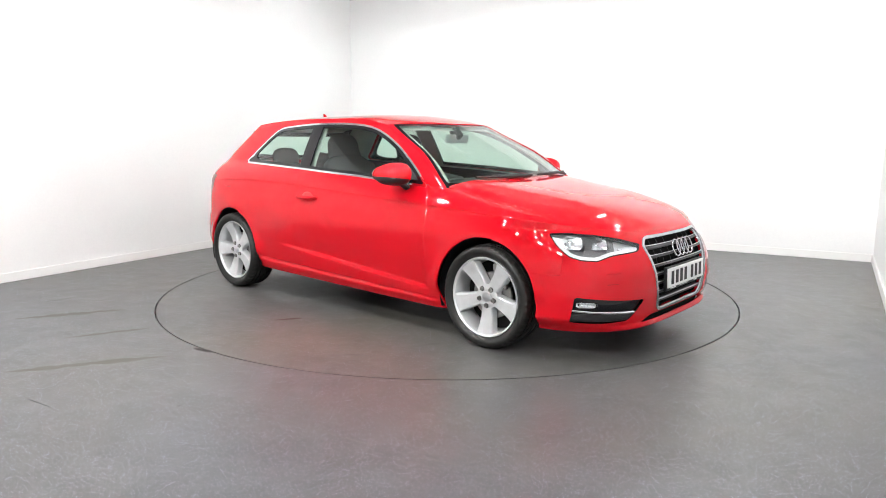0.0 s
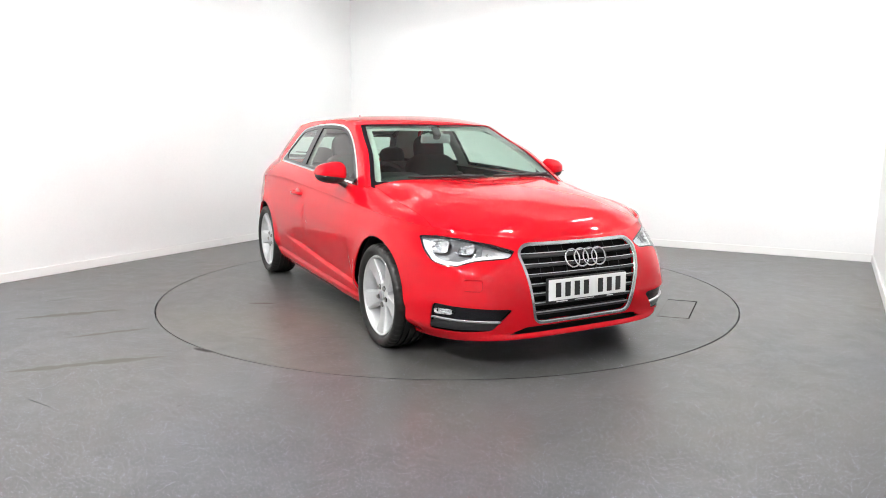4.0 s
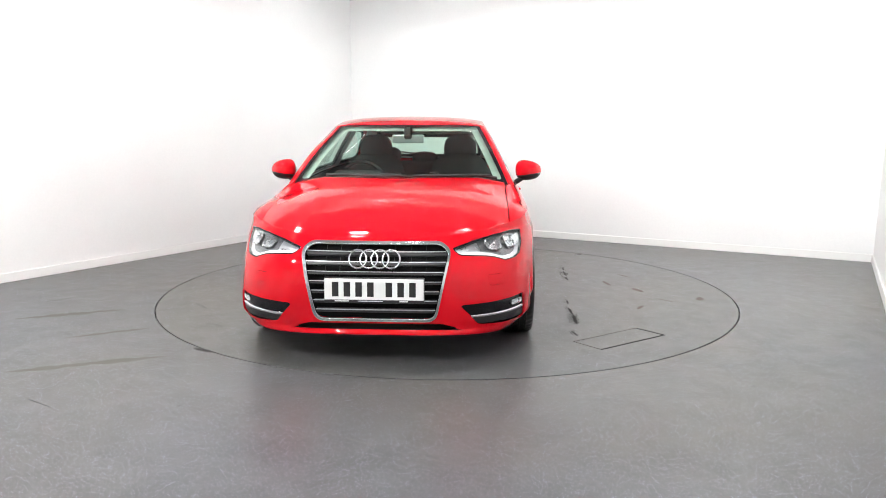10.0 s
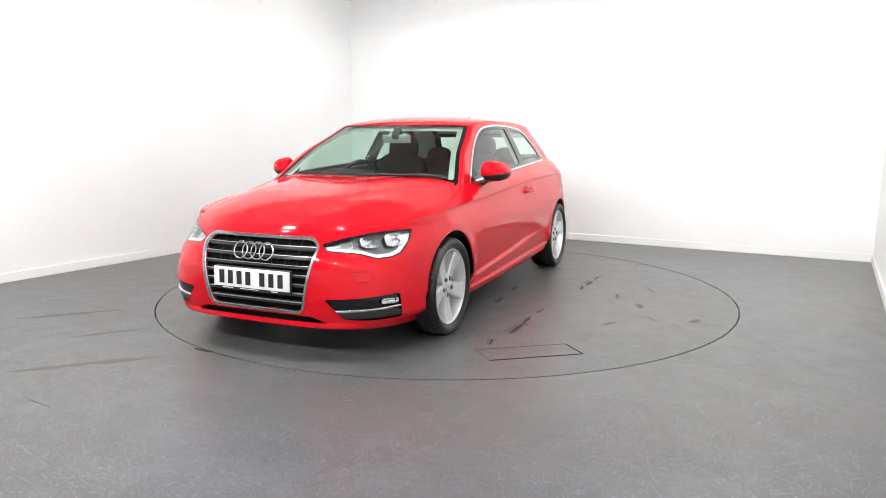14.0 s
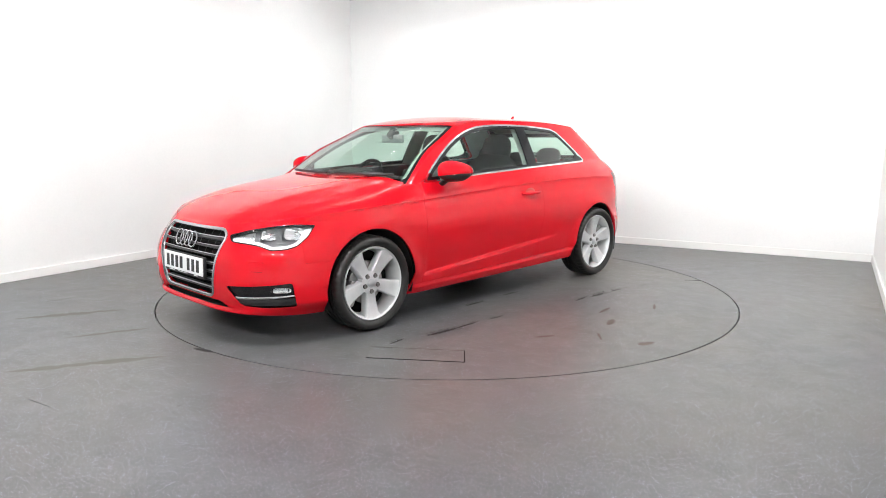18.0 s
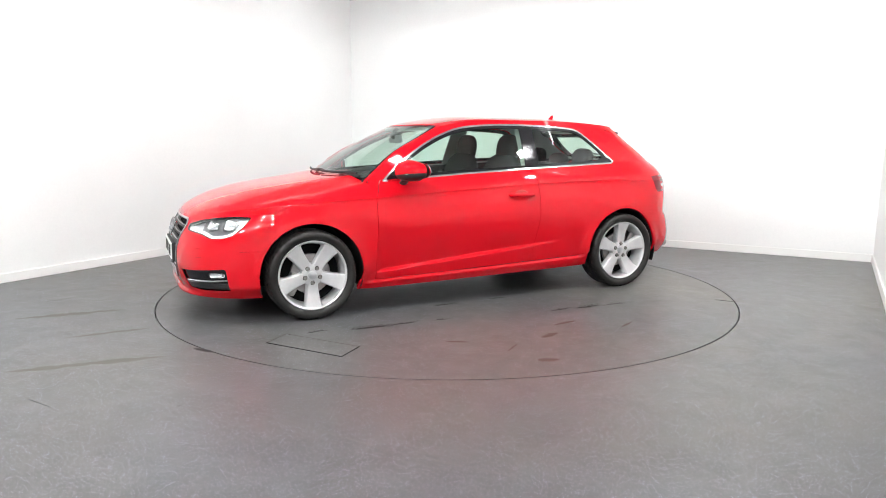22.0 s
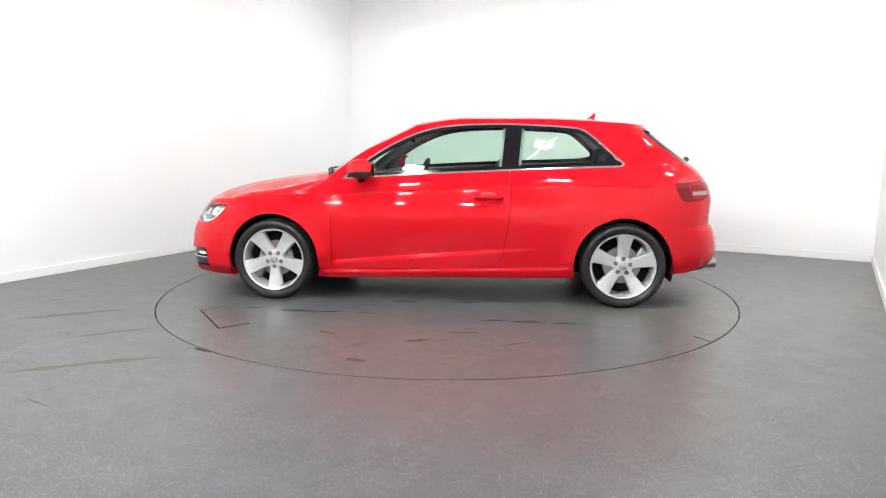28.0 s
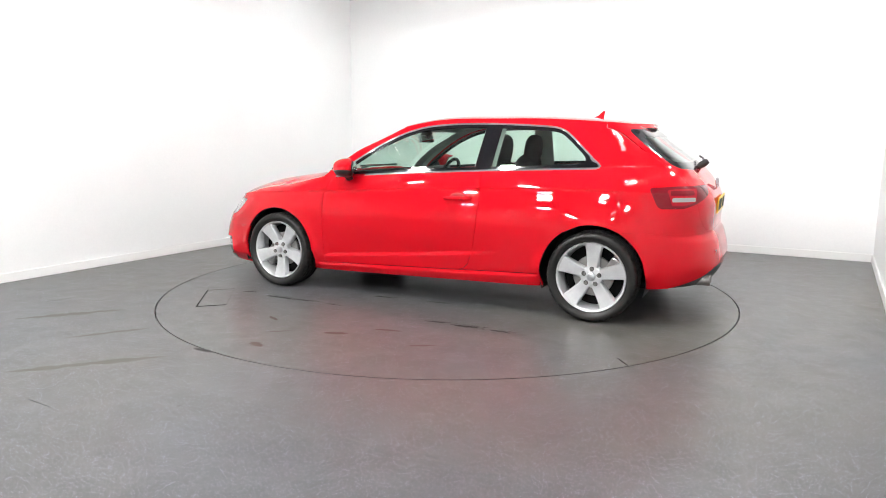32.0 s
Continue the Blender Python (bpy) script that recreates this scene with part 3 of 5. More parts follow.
# ---- the car: outlines of its panels and lamps ----
DLO = rounded(spline([(0.782, 0.912), (0.642, 1.030), (0.395, 1.184), (0.144, 1.285), (-0.111, 1.321), (-0.471, 1.327), (-0.867, 1.308), (-1.0, 1.287), (-1.085, 1.232),
                      (-1.19, 1.140), (-1.318, 1.027)], 8, closed=False), 0.012, 3)
DLO = np.concatenate([DLO, [(-1.285, 1.013), (-0.865, 0.998), (-0.478, 0.984), (0.123, 0.955), (0.60, 0.925)]])
DOOR = np.array([(0.852, 0.233), (0.846, 0.5), (0.838, 0.80), (0.80, 0.90), (0.79, 0.93), (0.12, 0.975), (-0.474, 1.0), (-0.489, 0.792), (-0.475, 0.6), (-0.440, 0.418),
                 (-0.405, 0.32), (-0.365, 0.285), (-0.32, 0.274), (0.3, 0.250)])
HEADLAMP = rounded([(0.90, 0.704), (1.05, 0.708), (1.25, 0.696), (1.45, 0.673), (1.625, 0.640), (1.60, 0.606), (1.42, 0.596), (1.35, 0.590), (1.24, 0.566), (1.12, 0.570), (1.03, 0.588), (0.95, 0.64)], 0.012)
FOG = rounded([(1.06, 0.378), (1.40, 0.362), (1.66, 0.350), (1.51, 0.232), (1.30, 0.222), (1.03, 0.224)], 0.025)
GRILLE = rounded([(-0.345, 0.672), (0.345, 0.672), (0.395, 0.628), (0.318, 0.262), (-0.318, 0.262), (-0.395, 0.628)], 0.05)
SLOT = rounded([(-0.36, 0.246), (0.36, 0.246), (0.46, 0.212), (-0.46, 0.212)], 0.01)
TAIL = rounded([(0.858, 0.905), (1.10, 0.915), (1.61, 0.915), (1.50, 0.852), (1.28, 0.800), (1.155, 0.777), (0.915, 0.775), (0.878, 0.846)], 0.03)
hatch_half = [(0.535, 1.42), (0.55, 1.27), (0.590, 1.15), (0.605, 1.05), (0.630, 0.95), (0.64, 0.86), (0.625, 0.79), (0.60, 0.71), (0.55, 0.65), (0.48, 0.616)]
HATCH = np.array([(-y, z) for y, z in hatch_half] + hatch_half[::-1])
glass_half = [(0.515, 1.285), (0.566, 1.15), (0.575, 1.05), (0.55, 1.022), (0.44, 1.012)]
REAR_GLASS = rounded(glass_half + [(0, 1.005)] + [(-y, z) for y, z in glass_half[::-1]], 0.03)
FLAP = rounded([(-1.345, 0.94), (-1.325, 0.825), (-1.465, 0.822), (-1.485, 0.935)], 0.03)
WASHER_COVER = rounded(rect(1.30, 1.44, 0.446, 0.502), 0.012)
valance_z = curve([0.0, 0.25, 0.52, 0.623, 0.716, 0.8], [0.383, 0.381, 0.368, 0.326, 0.275, 0.22])


def in_xz(poly, grow=0.0):
    return lambda V: sd_poly(poly, V[:, 0], V[:, 2]) - grow


def in_front(poly, grow=0.0):
    return lambda V: np.maximum(sd_poly(poly, V[:, 0] - np.abs(V[:, 1]), V[:, 2]) - grow, 1.2 - V[:, 0])


def in_rear(poly, grow=0.0):
    return lambda V: np.maximum(sd_poly(poly, -V[:, 0] - np.abs(V[:, 1]), V[:, 2]) - grow, V[:, 0] + 1.2)


def front_yz(poly, grow=0.0):
    return lambda V: np.maximum(sd_poly(poly, V[:, 1], V[:, 2]) - grow, 1.5 - V[:, 0])


def rear_yz(poly, grow=0.0):
    return lambda V: np.maximum(sd_poly(poly, V[:, 1], V[:, 2]) - grow, V[:, 0] + 1.3)


def outside(f):
    return lambda V: -f(V)


def clear_arch(V, extra=0.0):
    return np.maximum(*(ARCH_R + extra - np.hypot(V[:, 0] - hx, V[:, 2] - HUB_Z) for hx in (HUB_X, -HUB_X)))


def band(axis, c, h):
    """Between two parallel planes, as a pair of cuts."""
    return (lambda V: V[:, axis] - c - h), (lambda V: c - h - V[:, axis])


def join(*ms):
    V, N, T, n = [], [], [], 0
    for m in ms:
        if len(m[2]):
            V.append(m[0]), N.append(m[1]), T.append(m[2] + n)
            n += len(m[0])
    return np.concatenate(V), np.concatenate(N), np.concatenate(T)


G = 0.0025   # half of a shut line
car = new("car")
tagged(car, "red three-door hatchback car, glossy paint, parked on the turntable", "car")

low = clip(sheet(lower_points()), clear_arch)
high = cuts(sheet(upper_points()),
            lambda V: V[:, 2] - np.where(header_gap(V) < 0, roof_at(V[:, 0], V[:, 1]), screen_z(V[:, 0], V[:, 1])),
            lambda V: V[:, 0] - 0.875)


def bumper_f(V):
    return np.minimum(1.775 - V[:, 0], np.maximum(V[:, 2] - 0.487, 1.2 - V[:, 0]))


def bumper_r(V):
    return np.maximum(V[:, 2] - 0.613, V[:, 0] + 1.25)


def valance_up(V):
    return valance_z(np.abs(V[:, 1])) - V[:, 2] - 9 * np.clip(V[:, 0] + 1.78, 0, 9)


def sill_f(V):
    return np.maximum(V[:, 2] - sill_line(V[:, 0]), np.abs(V[:, 0]) - 1.2)


def two(name, m, material, label="", rim=0.012):
    """The same panel on both flanks, each an object of its own."""
    m = rimmed(m, rim) if rim else m
    put(name, m, material, car, label), put(name, flip_y(m), material, car, label)


def one(name, m, material, label="", rim=0.012, parent=None):
    """A panel that runs across the middle."""
    return put(name, both(rimmed(m, rim) if rim else m), material, parent or car, label)


lamp, fog, grille, slot, tail = in_front(HEADLAMP), in_front(FOG), front_yz(GRILLE), front_yz(SLOT), in_rear(TAIL)
cover = in_front(WASHER_COVER)
door, dlo, hatch, rglass = in_xz(DOOR), in_xz(DLO), rear_yz(HATCH), rear_yz(REAR_GLASS)
G_in = lambda f: (lambda V: f(V) + G)
G_out = lambda f: (lambda V: G - f(V))

# lower body
one("front_bumper", cuts(low, lambda V: bumper_f(V) + 0.0008, G_out(lamp), outside(fog), outside(grille), outside(slot), lambda V: 0.0015 - cover(V)), RED, rim=0.03)
two("washer_cover", cuts(low, lambda V: cover(V) + 0.0015), RED)
two("front_wing_lower", cuts(low, lambda V: 0.0008 - bumper_f(V), G_out(lamp), G_out(door), G_out(sill_f), lambda V: 0.6 - V[:, 0]), RED)
door_m = rimmed(join(cuts(low, G_in(door), G_out(sill_f)), cuts(high, G_in(door), outside(dlo))))
put("door_panel", door_m, RED, car, "red door skin with a low crease")
DV, DN, DT = (np.array(a) for a in flip_y(door_m))
for x0, z0, wx, wz, d in ((-0.10, 0.655, 0.035, 0.06, 0.006), (-0.05, 0.60, 0.03, 0.05, 0.004), (-0.11, 0.53, 0.05, 0.05, 0.003)):
    g = d * np.exp(-((DV[:, 0] - x0) / wx) ** 2 - ((DV[:, 2] - z0) / wz) ** 2)
    DN[:, 0] += -2 * g * (DV[:, 0] - x0) / wx ** 2
    DN[:, 2] += -2 * g * (DV[:, 2] - z0) / wz ** 2
    DV[:, 1] += g
put("door_panel", (DV, unit(DN), DT), RED, car, "red door skin, dented behind the middle")
two("sill", cuts(low, lambda V: sill_f(V) + 0.002), RED, rim=0.03)
quarter = join(cuts(low, G_out(door), G_out(sill_f), lambda V: 0.0008 - bumper_r(V), lambda V: V[:, 0] + 0.25, G_out(hatch), G_out(tail)),
                         cuts(high, G_out(door), outside(dlo), G_out(hatch), G_out(tail)))
put("rear_quarter", rimmed(quarter), RED, car)
flap = in_xz(FLAP)
q_right = put("rear_quarter", flip_y(rimmed(clip(quarter, lambda V: 0.002 - flap(V)))), RED, car)
put("fuel_flap", flip_y(rimmed(join(cuts(low, lambda V: flap(V) + 0.002), cuts(high, lambda V: flap(V) + 0.002)))), RED, q_right, "red fuel filler flap")
one("rear_bumper", cuts(low, lambda V: bumper_r(V) + 0.0008, valance_up), RED, rim=0.02)
one("rear_diffuser", offset(cuts(low, G_in(bumper_r), outside(valance_up)), -0.006), BLACK, "black textured lower valance", rim=0.03)
hatch_m = join(cuts(low, G_in(hatch), G_out(bumper_r), G_out(tail)), cuts(high, G_in(hatch), outside(rglass), G_out(tail)))
tailgate = one("tailgate", hatch_m, RED)
one("rear_window", offset(cuts(high, rear_yz(REAR_GLASS, -0.05)), -0.004), GLASS, "tinted rear window glass", rim=0)
one("rear_window_border", offset(cuts(high, rglass, outside(rear_yz(REAR_GLASS, -0.05))), -0.003), GLOSS_BLACK, "black glass border", rim=0.004)

# bonnet and wing tops
gx = np.concatenate([np.linspace(0.875, 1.75, 62)[:-1], np.linspace(1.75, 2.06, 44)])
gy = np.linspace(0, 0.90, 62)
BX, BY = np.meshgrid(gx, gy, indexing="ij")
top = sheet(np.stack([BX, BY, bonnet_at(BX, BY)], -1), (1.4, 0, 0.3))
top = clip(top, lambda V: V[:, 1] - np.interp(V[:, 0], TX[::-1], TY[::-1]))


def bonnet_f(V):
    edge = 0.715 + 0.6 * np.clip(V[:, 0] - 1.70, 0, 1) ** 1.0
    back = 0.975 - 0.16 * V[:, 1] ** 2
    return np.maximum(V[:, 1] - edge, back - V[:, 0])


one("bonnet", cuts(top, lambda V: bonnet_f(V) + 0.0035), RED, "glossy red bonnet with two raised folds", rim=0.02)
two("front_wing", cuts(top, lambda V: 0.0035 - bonnet_f(V), lambda V: np.where(V[:, 0] < 0.95, 0.735, 0.66) - V[:, 1]), RED)
one("scuttle_panel", offset(cuts(top, lambda V: V[:, 1] - 0.74, lambda V: V[:, 0] - (0.970 - 0.16 * V[:, 1] ** 2)), -0.022), BLACK, "black plastic scuttle", rim=0.01)

# roof and screen
rx = np.linspace(-1.56, 0.5, 90)
ry = np.linspace(0, 0.68, 44)
RX, RY = np.meshgrid(rx, ry, indexing="ij")
roof = cuts(sheet(np.stack([RX, RY, roof_at(RX, RY)], -1), (-0.5, 0, 0.5)), lambda V: V[:, 1] - side_at(np.maximum(V[:, 0], -1.22), V[:, 2]) - 0.0005 + 0.40 * np.clip(-1.22 - V[:, 0], 0, 1),
            lambda V: header_gap(V) + 0.001, lambda V: -1.545 + 0.45 * V[:, 1] ** 2 - V[:, 0])
one("roof", cuts(roof, lambda V: -1.365 + G - V[:, 0]), RED, rim=0.02)
spoiler = one("roof_spoiler", cuts(roof, lambda V: V[:, 0] + 1.365 + G), RED, "red spoiler lip over the rear window", rim=0.028)
one("spoiler_underside", offset(cuts(roof, lambda V: V[:, 0] + 1.39, lambda V: V[:, 1] - 0.54), -0.03), GLOSS_BLACK, "black spoiler underside", rim=0)

for s in (1, -1):
    part("spoiler_fin", prism([(-1.335, 1.296), (-1.50, 1.276), (-1.515, 1.264), (-1.455, 1.222), (-1.385, 1.245)], 0.020, "xz", 0.480 * s - 0.010, 0.003), GLOSS_BLACK, spoiler, "black fin beside the rear window")
sy, sz = np.linspace(0, 0.80, 50), np.linspace(0.90, HEADER_Z, 56)
SY, SZ = np.meshgrid(sy, sz, indexing="ij")
screen = cuts(sheet(np.stack([screen_at(SY, SZ), SY, SZ + screen_lift(SY, SZ)], -1), (0.0, 0, 0.6)),
              lambda V: V[:, 1] - side_at(V[:, 0], V[:, 2]), lambda V: V[:, 0] - 1.04)


def pillar_gap(V):
    return side_at(V[:, 0], V[:, 2]) - V[:, 1] - 0.036


def screen_edge(V):
    return np.minimum(np.minimum(side_at(V[:, 0], V[:, 2]) - V[:, 1] - 0.062, header_gap(V) - 0.028), V[:, 2] - 0.945)


pil = cuts(screen, pillar_gap, lambda V: V[:, 0] - 0.90)
t = np.clip((side_at(pil[0][:, 0], pil[0][:, 2]) - pil[0][:, 1]) / 0.036, 0, 1)[:, None]
pil = (pil[0], unit(pil[1] * t + unit(np.array([[0.25, 0.85, 0.45]])) * (1 - t)), pil[2])
two("windscreen_pillar", pil, RED, rim=0.004)
one("windscreen_border", offset(cuts(screen, outside(pillar_gap), lambda V: screen_edge(V)), -0.006), GLOSS_BLACK, "black border of the windscreen", rim=0)
one("windscreen", offset(cuts(screen, outside(screen_edge)), -0.005), GLASS, "green-tinted windscreen", rim=0)

# side windows
pill_a = lambda V: V[:, 0] - (-0.412 - 0.09 * (V[:, 2] - 0.985))
pill_b = lambda V: V[:, 0] - (-0.535 - 0.08 * (V[:, 2] - 1.0))
dlo_c, dlo_t = in_xz(DLO, -0.0115), in_xz(DLO, -0.032)
two("window_trim", offset(cuts(high, dlo, outside(dlo_c)), 0.002), CHROME, "bright chrome strip round the side windows", rim=0.008)
seal = cuts(high, dlo_c, outside(dlo_t))
two("window_seal", seal, GLOSS_BLACK, "black window seal", rim=0.01)
post = cuts(high, dlo_t, pill_a, outside(pill_b))
two("door_post_cover", post, GLOSS_BLACK, "gloss black cover between the side windows", rim=0.01)
sail = lambda V: 0.600 + 0.30 * (V[:, 2] - 0.95) - V[:, 0]
two("mirror_sail", offset(cuts(high, dlo_t, sail), -0.001), BLACK, "black panel behind the mirror", rim=0.01)
two("door_window", offset(cuts(high, dlo_t, outside(pill_a), outside(sail)), -0.007), GLASS, "tinted door window", rim=0)
two("rear_side_window", offset(cuts(high, dlo_t, pill_b), -0.005), GLASS, "tinted fixed rear side window", rim=0)

# ---- nose: lamps, grille, plate ----
GR = cuts(low, grille)
frame_m = cuts(low, front_yz(GRILLE, 0.004), outside(front_yz(GRILLE, -0.008)))
grille_ob = one("grille", offset(GR, -0.05), DARK, "dark single-frame grille with silver-edged slats", rim=-0.046)
put("grille_frame", both(rimmed(offset(frame_m, 0.006), 0.02)), SATIN_CHROME, grille_ob, "chrome grille surround")
for z0 in (0.622, 0.570, 0.518, 0.466, 0.414, 0.362, 0.310):
    s = cuts(GR, front_yz(GRILLE, -0.012), *band(2, z0, 0.0075))
    put("slat", both(rimmed(offset(s, -0.012), 0.03)), SLAT_GREY, grille_ob)
    s = cuts(GR, front_yz(GRILLE, -0.012), *band(2, z0 + 0.0078, 0.0015))
    put("slat_edge", both(rimmed(offset(s, -0.009), 0.01)), SATIN, grille_ob, "silver slat edge")
for y0 in (0.10, 0.19, 0.27):
    s = cuts(GR, *band(1, y0, 0.0009), lambda V: 0.50 - V[:, 2])
    for o in (s, flip_y(s)):
        put("grille_bar", rimmed(offset(o, -0.032), 0.002), SLAT_GREY, grille_ob)


def badge(x, z, r, step, tube_r, lean, name="badge"):
    th = np.linspace(0, 2 * np.pi, 40, endpoint=False)
    holder = None
    for k in range(4):
        c = (k - 1.5) * step
        path = np.stack([x + 0 * th - lean * r * np.sin(th), c + r * np.cos(th), z + r * np.sin(th)], -1)
        ob = part(name if holder is None else "ring", tube(path, tube_r, 8, closed=True), SATIN_CHROME, holder or car, "four chrome rings" if holder is None else "", smooth=60)
        holder = holder or ob


badge(2.108, 0.592, 0.0455, 0.0585, 0.0054, 0.35)


def plate(x, z, material, sign, lean, label):
    m = pose(x, 0, z, 0, -lean * sign, 0)
    ob = part("number_plate", box(0.008, 0.52, 0.111, 0.003), material, car, label, m)
    w, g = 0.046, 0.0155
    y = -0.225
    for k in range(8):
        if k == 4:
            y += 0.035
            continue
        yy = y + w / 2
        part("plain_bar", box(0.002, w * 0.74, 0.076, 0), INK, ob, "", Matrix.Translation((0.0052 * sign, yy * sign, 0)))
        y += w + g
    return ob


plate(2.140, 0.437, PLATE_WHITE, 1, 2, "white number plate with dark bars")
part("plate_holder", box(0.02, 0.525, 0.135, 0.004), BLACK, car, "black plate holder", pose(2.125, 0, 0.430, 0, -2, 0))


def nose_point(c, z):
    """The place on the nose's skin where x - y is c, at height z."""
    u = np.linspace(0, 1.3, 260)
    zz = z + 0 * u
    x, k = ring_xy(u, zz)
    y = k * lower_y(x, zz)
    g = (x - y)[::-1]
    return np.array([np.interp(c, g, x[::-1]), np.interp(c, g, y[::-1]), z])


def bowl(c, zc, a, b, lip, deep, flutes, n=3.2):
    """A rounded-square reflector sunk into the nose behind its skin, with upright flutes."""
    P = []
    sq = lambda q: np.sign(q) * abs(q) ** (2 / n)
    for t in np.linspace(0, 2 * np.pi, 45):
        row = []
        for r in np.linspace(1, 0.02, 11):
            e, h = c + a * r * sq(math.cos(t)), zc + b * r * sq(math.sin(t))
            p = nose_point(e, h)
            row.append(p - np.array([lip + deep * (1 - r ** 2.2) + 0.0016 * math.cos(flutes * (e - c)) * (1 - r ** 6), 0, 0]))
        P.append(row)
    m = sheet(np.array(P), (0, 0, 0.6), seam=False)
    return m if m[1][:, 0].mean() > 0 else (m[0], -m[1], m[2][:, ::-1])


def in_bowl(c, zc, a, b, n=3.2):
    return lambda V: (np.abs((V[:, 0] - V[:, 1] - c) / a) ** n + np.abs((V[:, 2] - zc) / b) ** n - 1) * b / 3


for y0, w0 in ((-0.17, 0.075), (-0.02, 0.13), (0.155, 0.045)):
    part("plate_holder_print", box(0.002, w0, 0.006 if w0 < 0.1 else 0.004, 0), PLATE_WHITE, car, "", pose(2.1365, y0, 0.3735, 0, -2, 0))


def head_lamp(s):
    f = (lambda m: m) if s > 0 else flip_y
    piece = cuts(low, lamp)
    sd = lambda V: sd_poly(HEADLAMP, V[:, 0] - V[:, 1], V[:, 2])
    along = lambda V: V[:, 0] - V[:, 1]
    tub = put("headlamp", f(rimmed(offset(piece, -0.085), -0.08)), BEZEL, car, "clear halogen headlamp with silver reflectors")
    # the light strip runs along the lower edge and widens up the outer end
    wide = lambda V: 0.025 + 0.026 * smooth01((1.06 - along(V)) / 0.08)
    top_off = lambda V: V[:, 2] - 0.688 + 0.085 * (along(V) - 0.95)
    strip_f = lambda V: np.maximum(np.maximum(top_off(V), sd(V) + 0.004), -sd(V) - wide(V))
    put("light_strip", f(rimmed(offset(clip(piece, strip_f), -0.016), 0.02)), LIGHT_STRIP, tub, "milky running light strip along the lower edge")
    inner = lambda V: 1.405 - along(V)
    put("indicator_reflector", f(rimmed(offset(cuts(piece, inner, lambda V: sd(V) + 0.004, outside(strip_f)), -0.030), 0.02)), REFLECTOR_SATIN, tub, "silver indicator chamber")
    spots = ((1.095, 0.655, 0.078, 0.034), (1.295, 0.647, 0.072, 0.028))
    holes = [in_bowl(*q) for q in spots]
    put("bezel", f(rimmed(offset(cuts(piece, outside(inner), lambda V: sd(V) + 0.004, outside(strip_f), *(outside(h) for h in holes)), -0.024), 0.03)), BEZEL, tub, "dark grey lamp bezel")
    for c, z, a, b in spots:
        put("reflector_bowl", f(bowl(c, z, a, b, 0.026, 0.034, 520)), REFLECTOR, tub, "fluted silver reflector bowl")
        p = nose_point(c, z)
        lathe_part("bulb_cap", [(0.001, 0.020), (0.008, 0.018), (0.011, 0.008), (0.011, -0.030)], CHROME, tub, "", 16, "x", pose(p[0] - 0.045, p[1] * s, p[2], 0, 0, 8 * s))
    lens = put("lens", f(offset(cuts(low, in_front(HEADLAMP, -0.0015)), -0.001)), CLEAR, tub, "clear lamp lens")
    lens.visible_shadow = False
    put("lamp_seal", f(rimmed(offset(cuts(low, in_front(HEADLAMP, 0.0015), outside(in_front(HEADLAMP, -0.0035))), -0.0005), 0.012)), GLOSS_BLACK, tub, "thin black lamp edge")


def fog_set(s):
    f = (lambda m: m) if s > 0 else flip_y
    piece = cuts(low, fog)
    along = lambda V: V[:, 0] - V[:, 1]
    tub = put("fog_lamp_surround", f(rimmed(offset(cuts(low, in_front(FOG, -0.002)), -0.055), -0.045)), DARK, car, "black side grille with a bright strip and fog lamp")
    line = lambda V: 0.291 + 0.012 * np.clip((1.30 - along(V)) / 0.3, -1, 1)
    put("bright_strip", f(rimmed(offset(cuts(piece, lambda V: V[:, 2] - line(V) - 0.0035, lambda V: line(V) - 0.0035 - V[:, 2]), -0.006), 0.02)), CHROME, tub, "chrome strip")
    for z0 in (0.275, 0.263, 0.251, 0.239):
        put("fin", f(rimmed(offset(cuts(piece, *band(2, z0, 0.0032)), -0.012), 0.03)), SLAT_GREY, tub)
    c, z, a, b = 1.170, 0.335, 0.072, 0.015
    hole = in_bowl(c, z, a, b, 4)
    put("upper_cover", f(rimmed(offset(cuts(piece, lambda V: line(V) + 0.005 - V[:, 2], outside(hole)), -0.018), 0.02)), GLOSS_BLACK, tub, "gloss black cover round the fog lamp")
    put("fog_reflector", f(bowl(c, z, a, b, 0.020, 0.022, 180, 4)), REFLECTOR, tub, "bright fluted fog lamp reflector")
    lens = put("fog_lens", f(offset(cuts(piece, in_bowl(c, z, a, b, 4)), -0.015)), CLEAR, tub, "clear fog lamp lens")
    lens.visible_shadow = False


for s in (1, -1):
    head_lamp(s), fog_set(s)
one("lower_intake", offset(cuts(low, slot), -0.045), DARK, "dark lower air slot", rim=0)


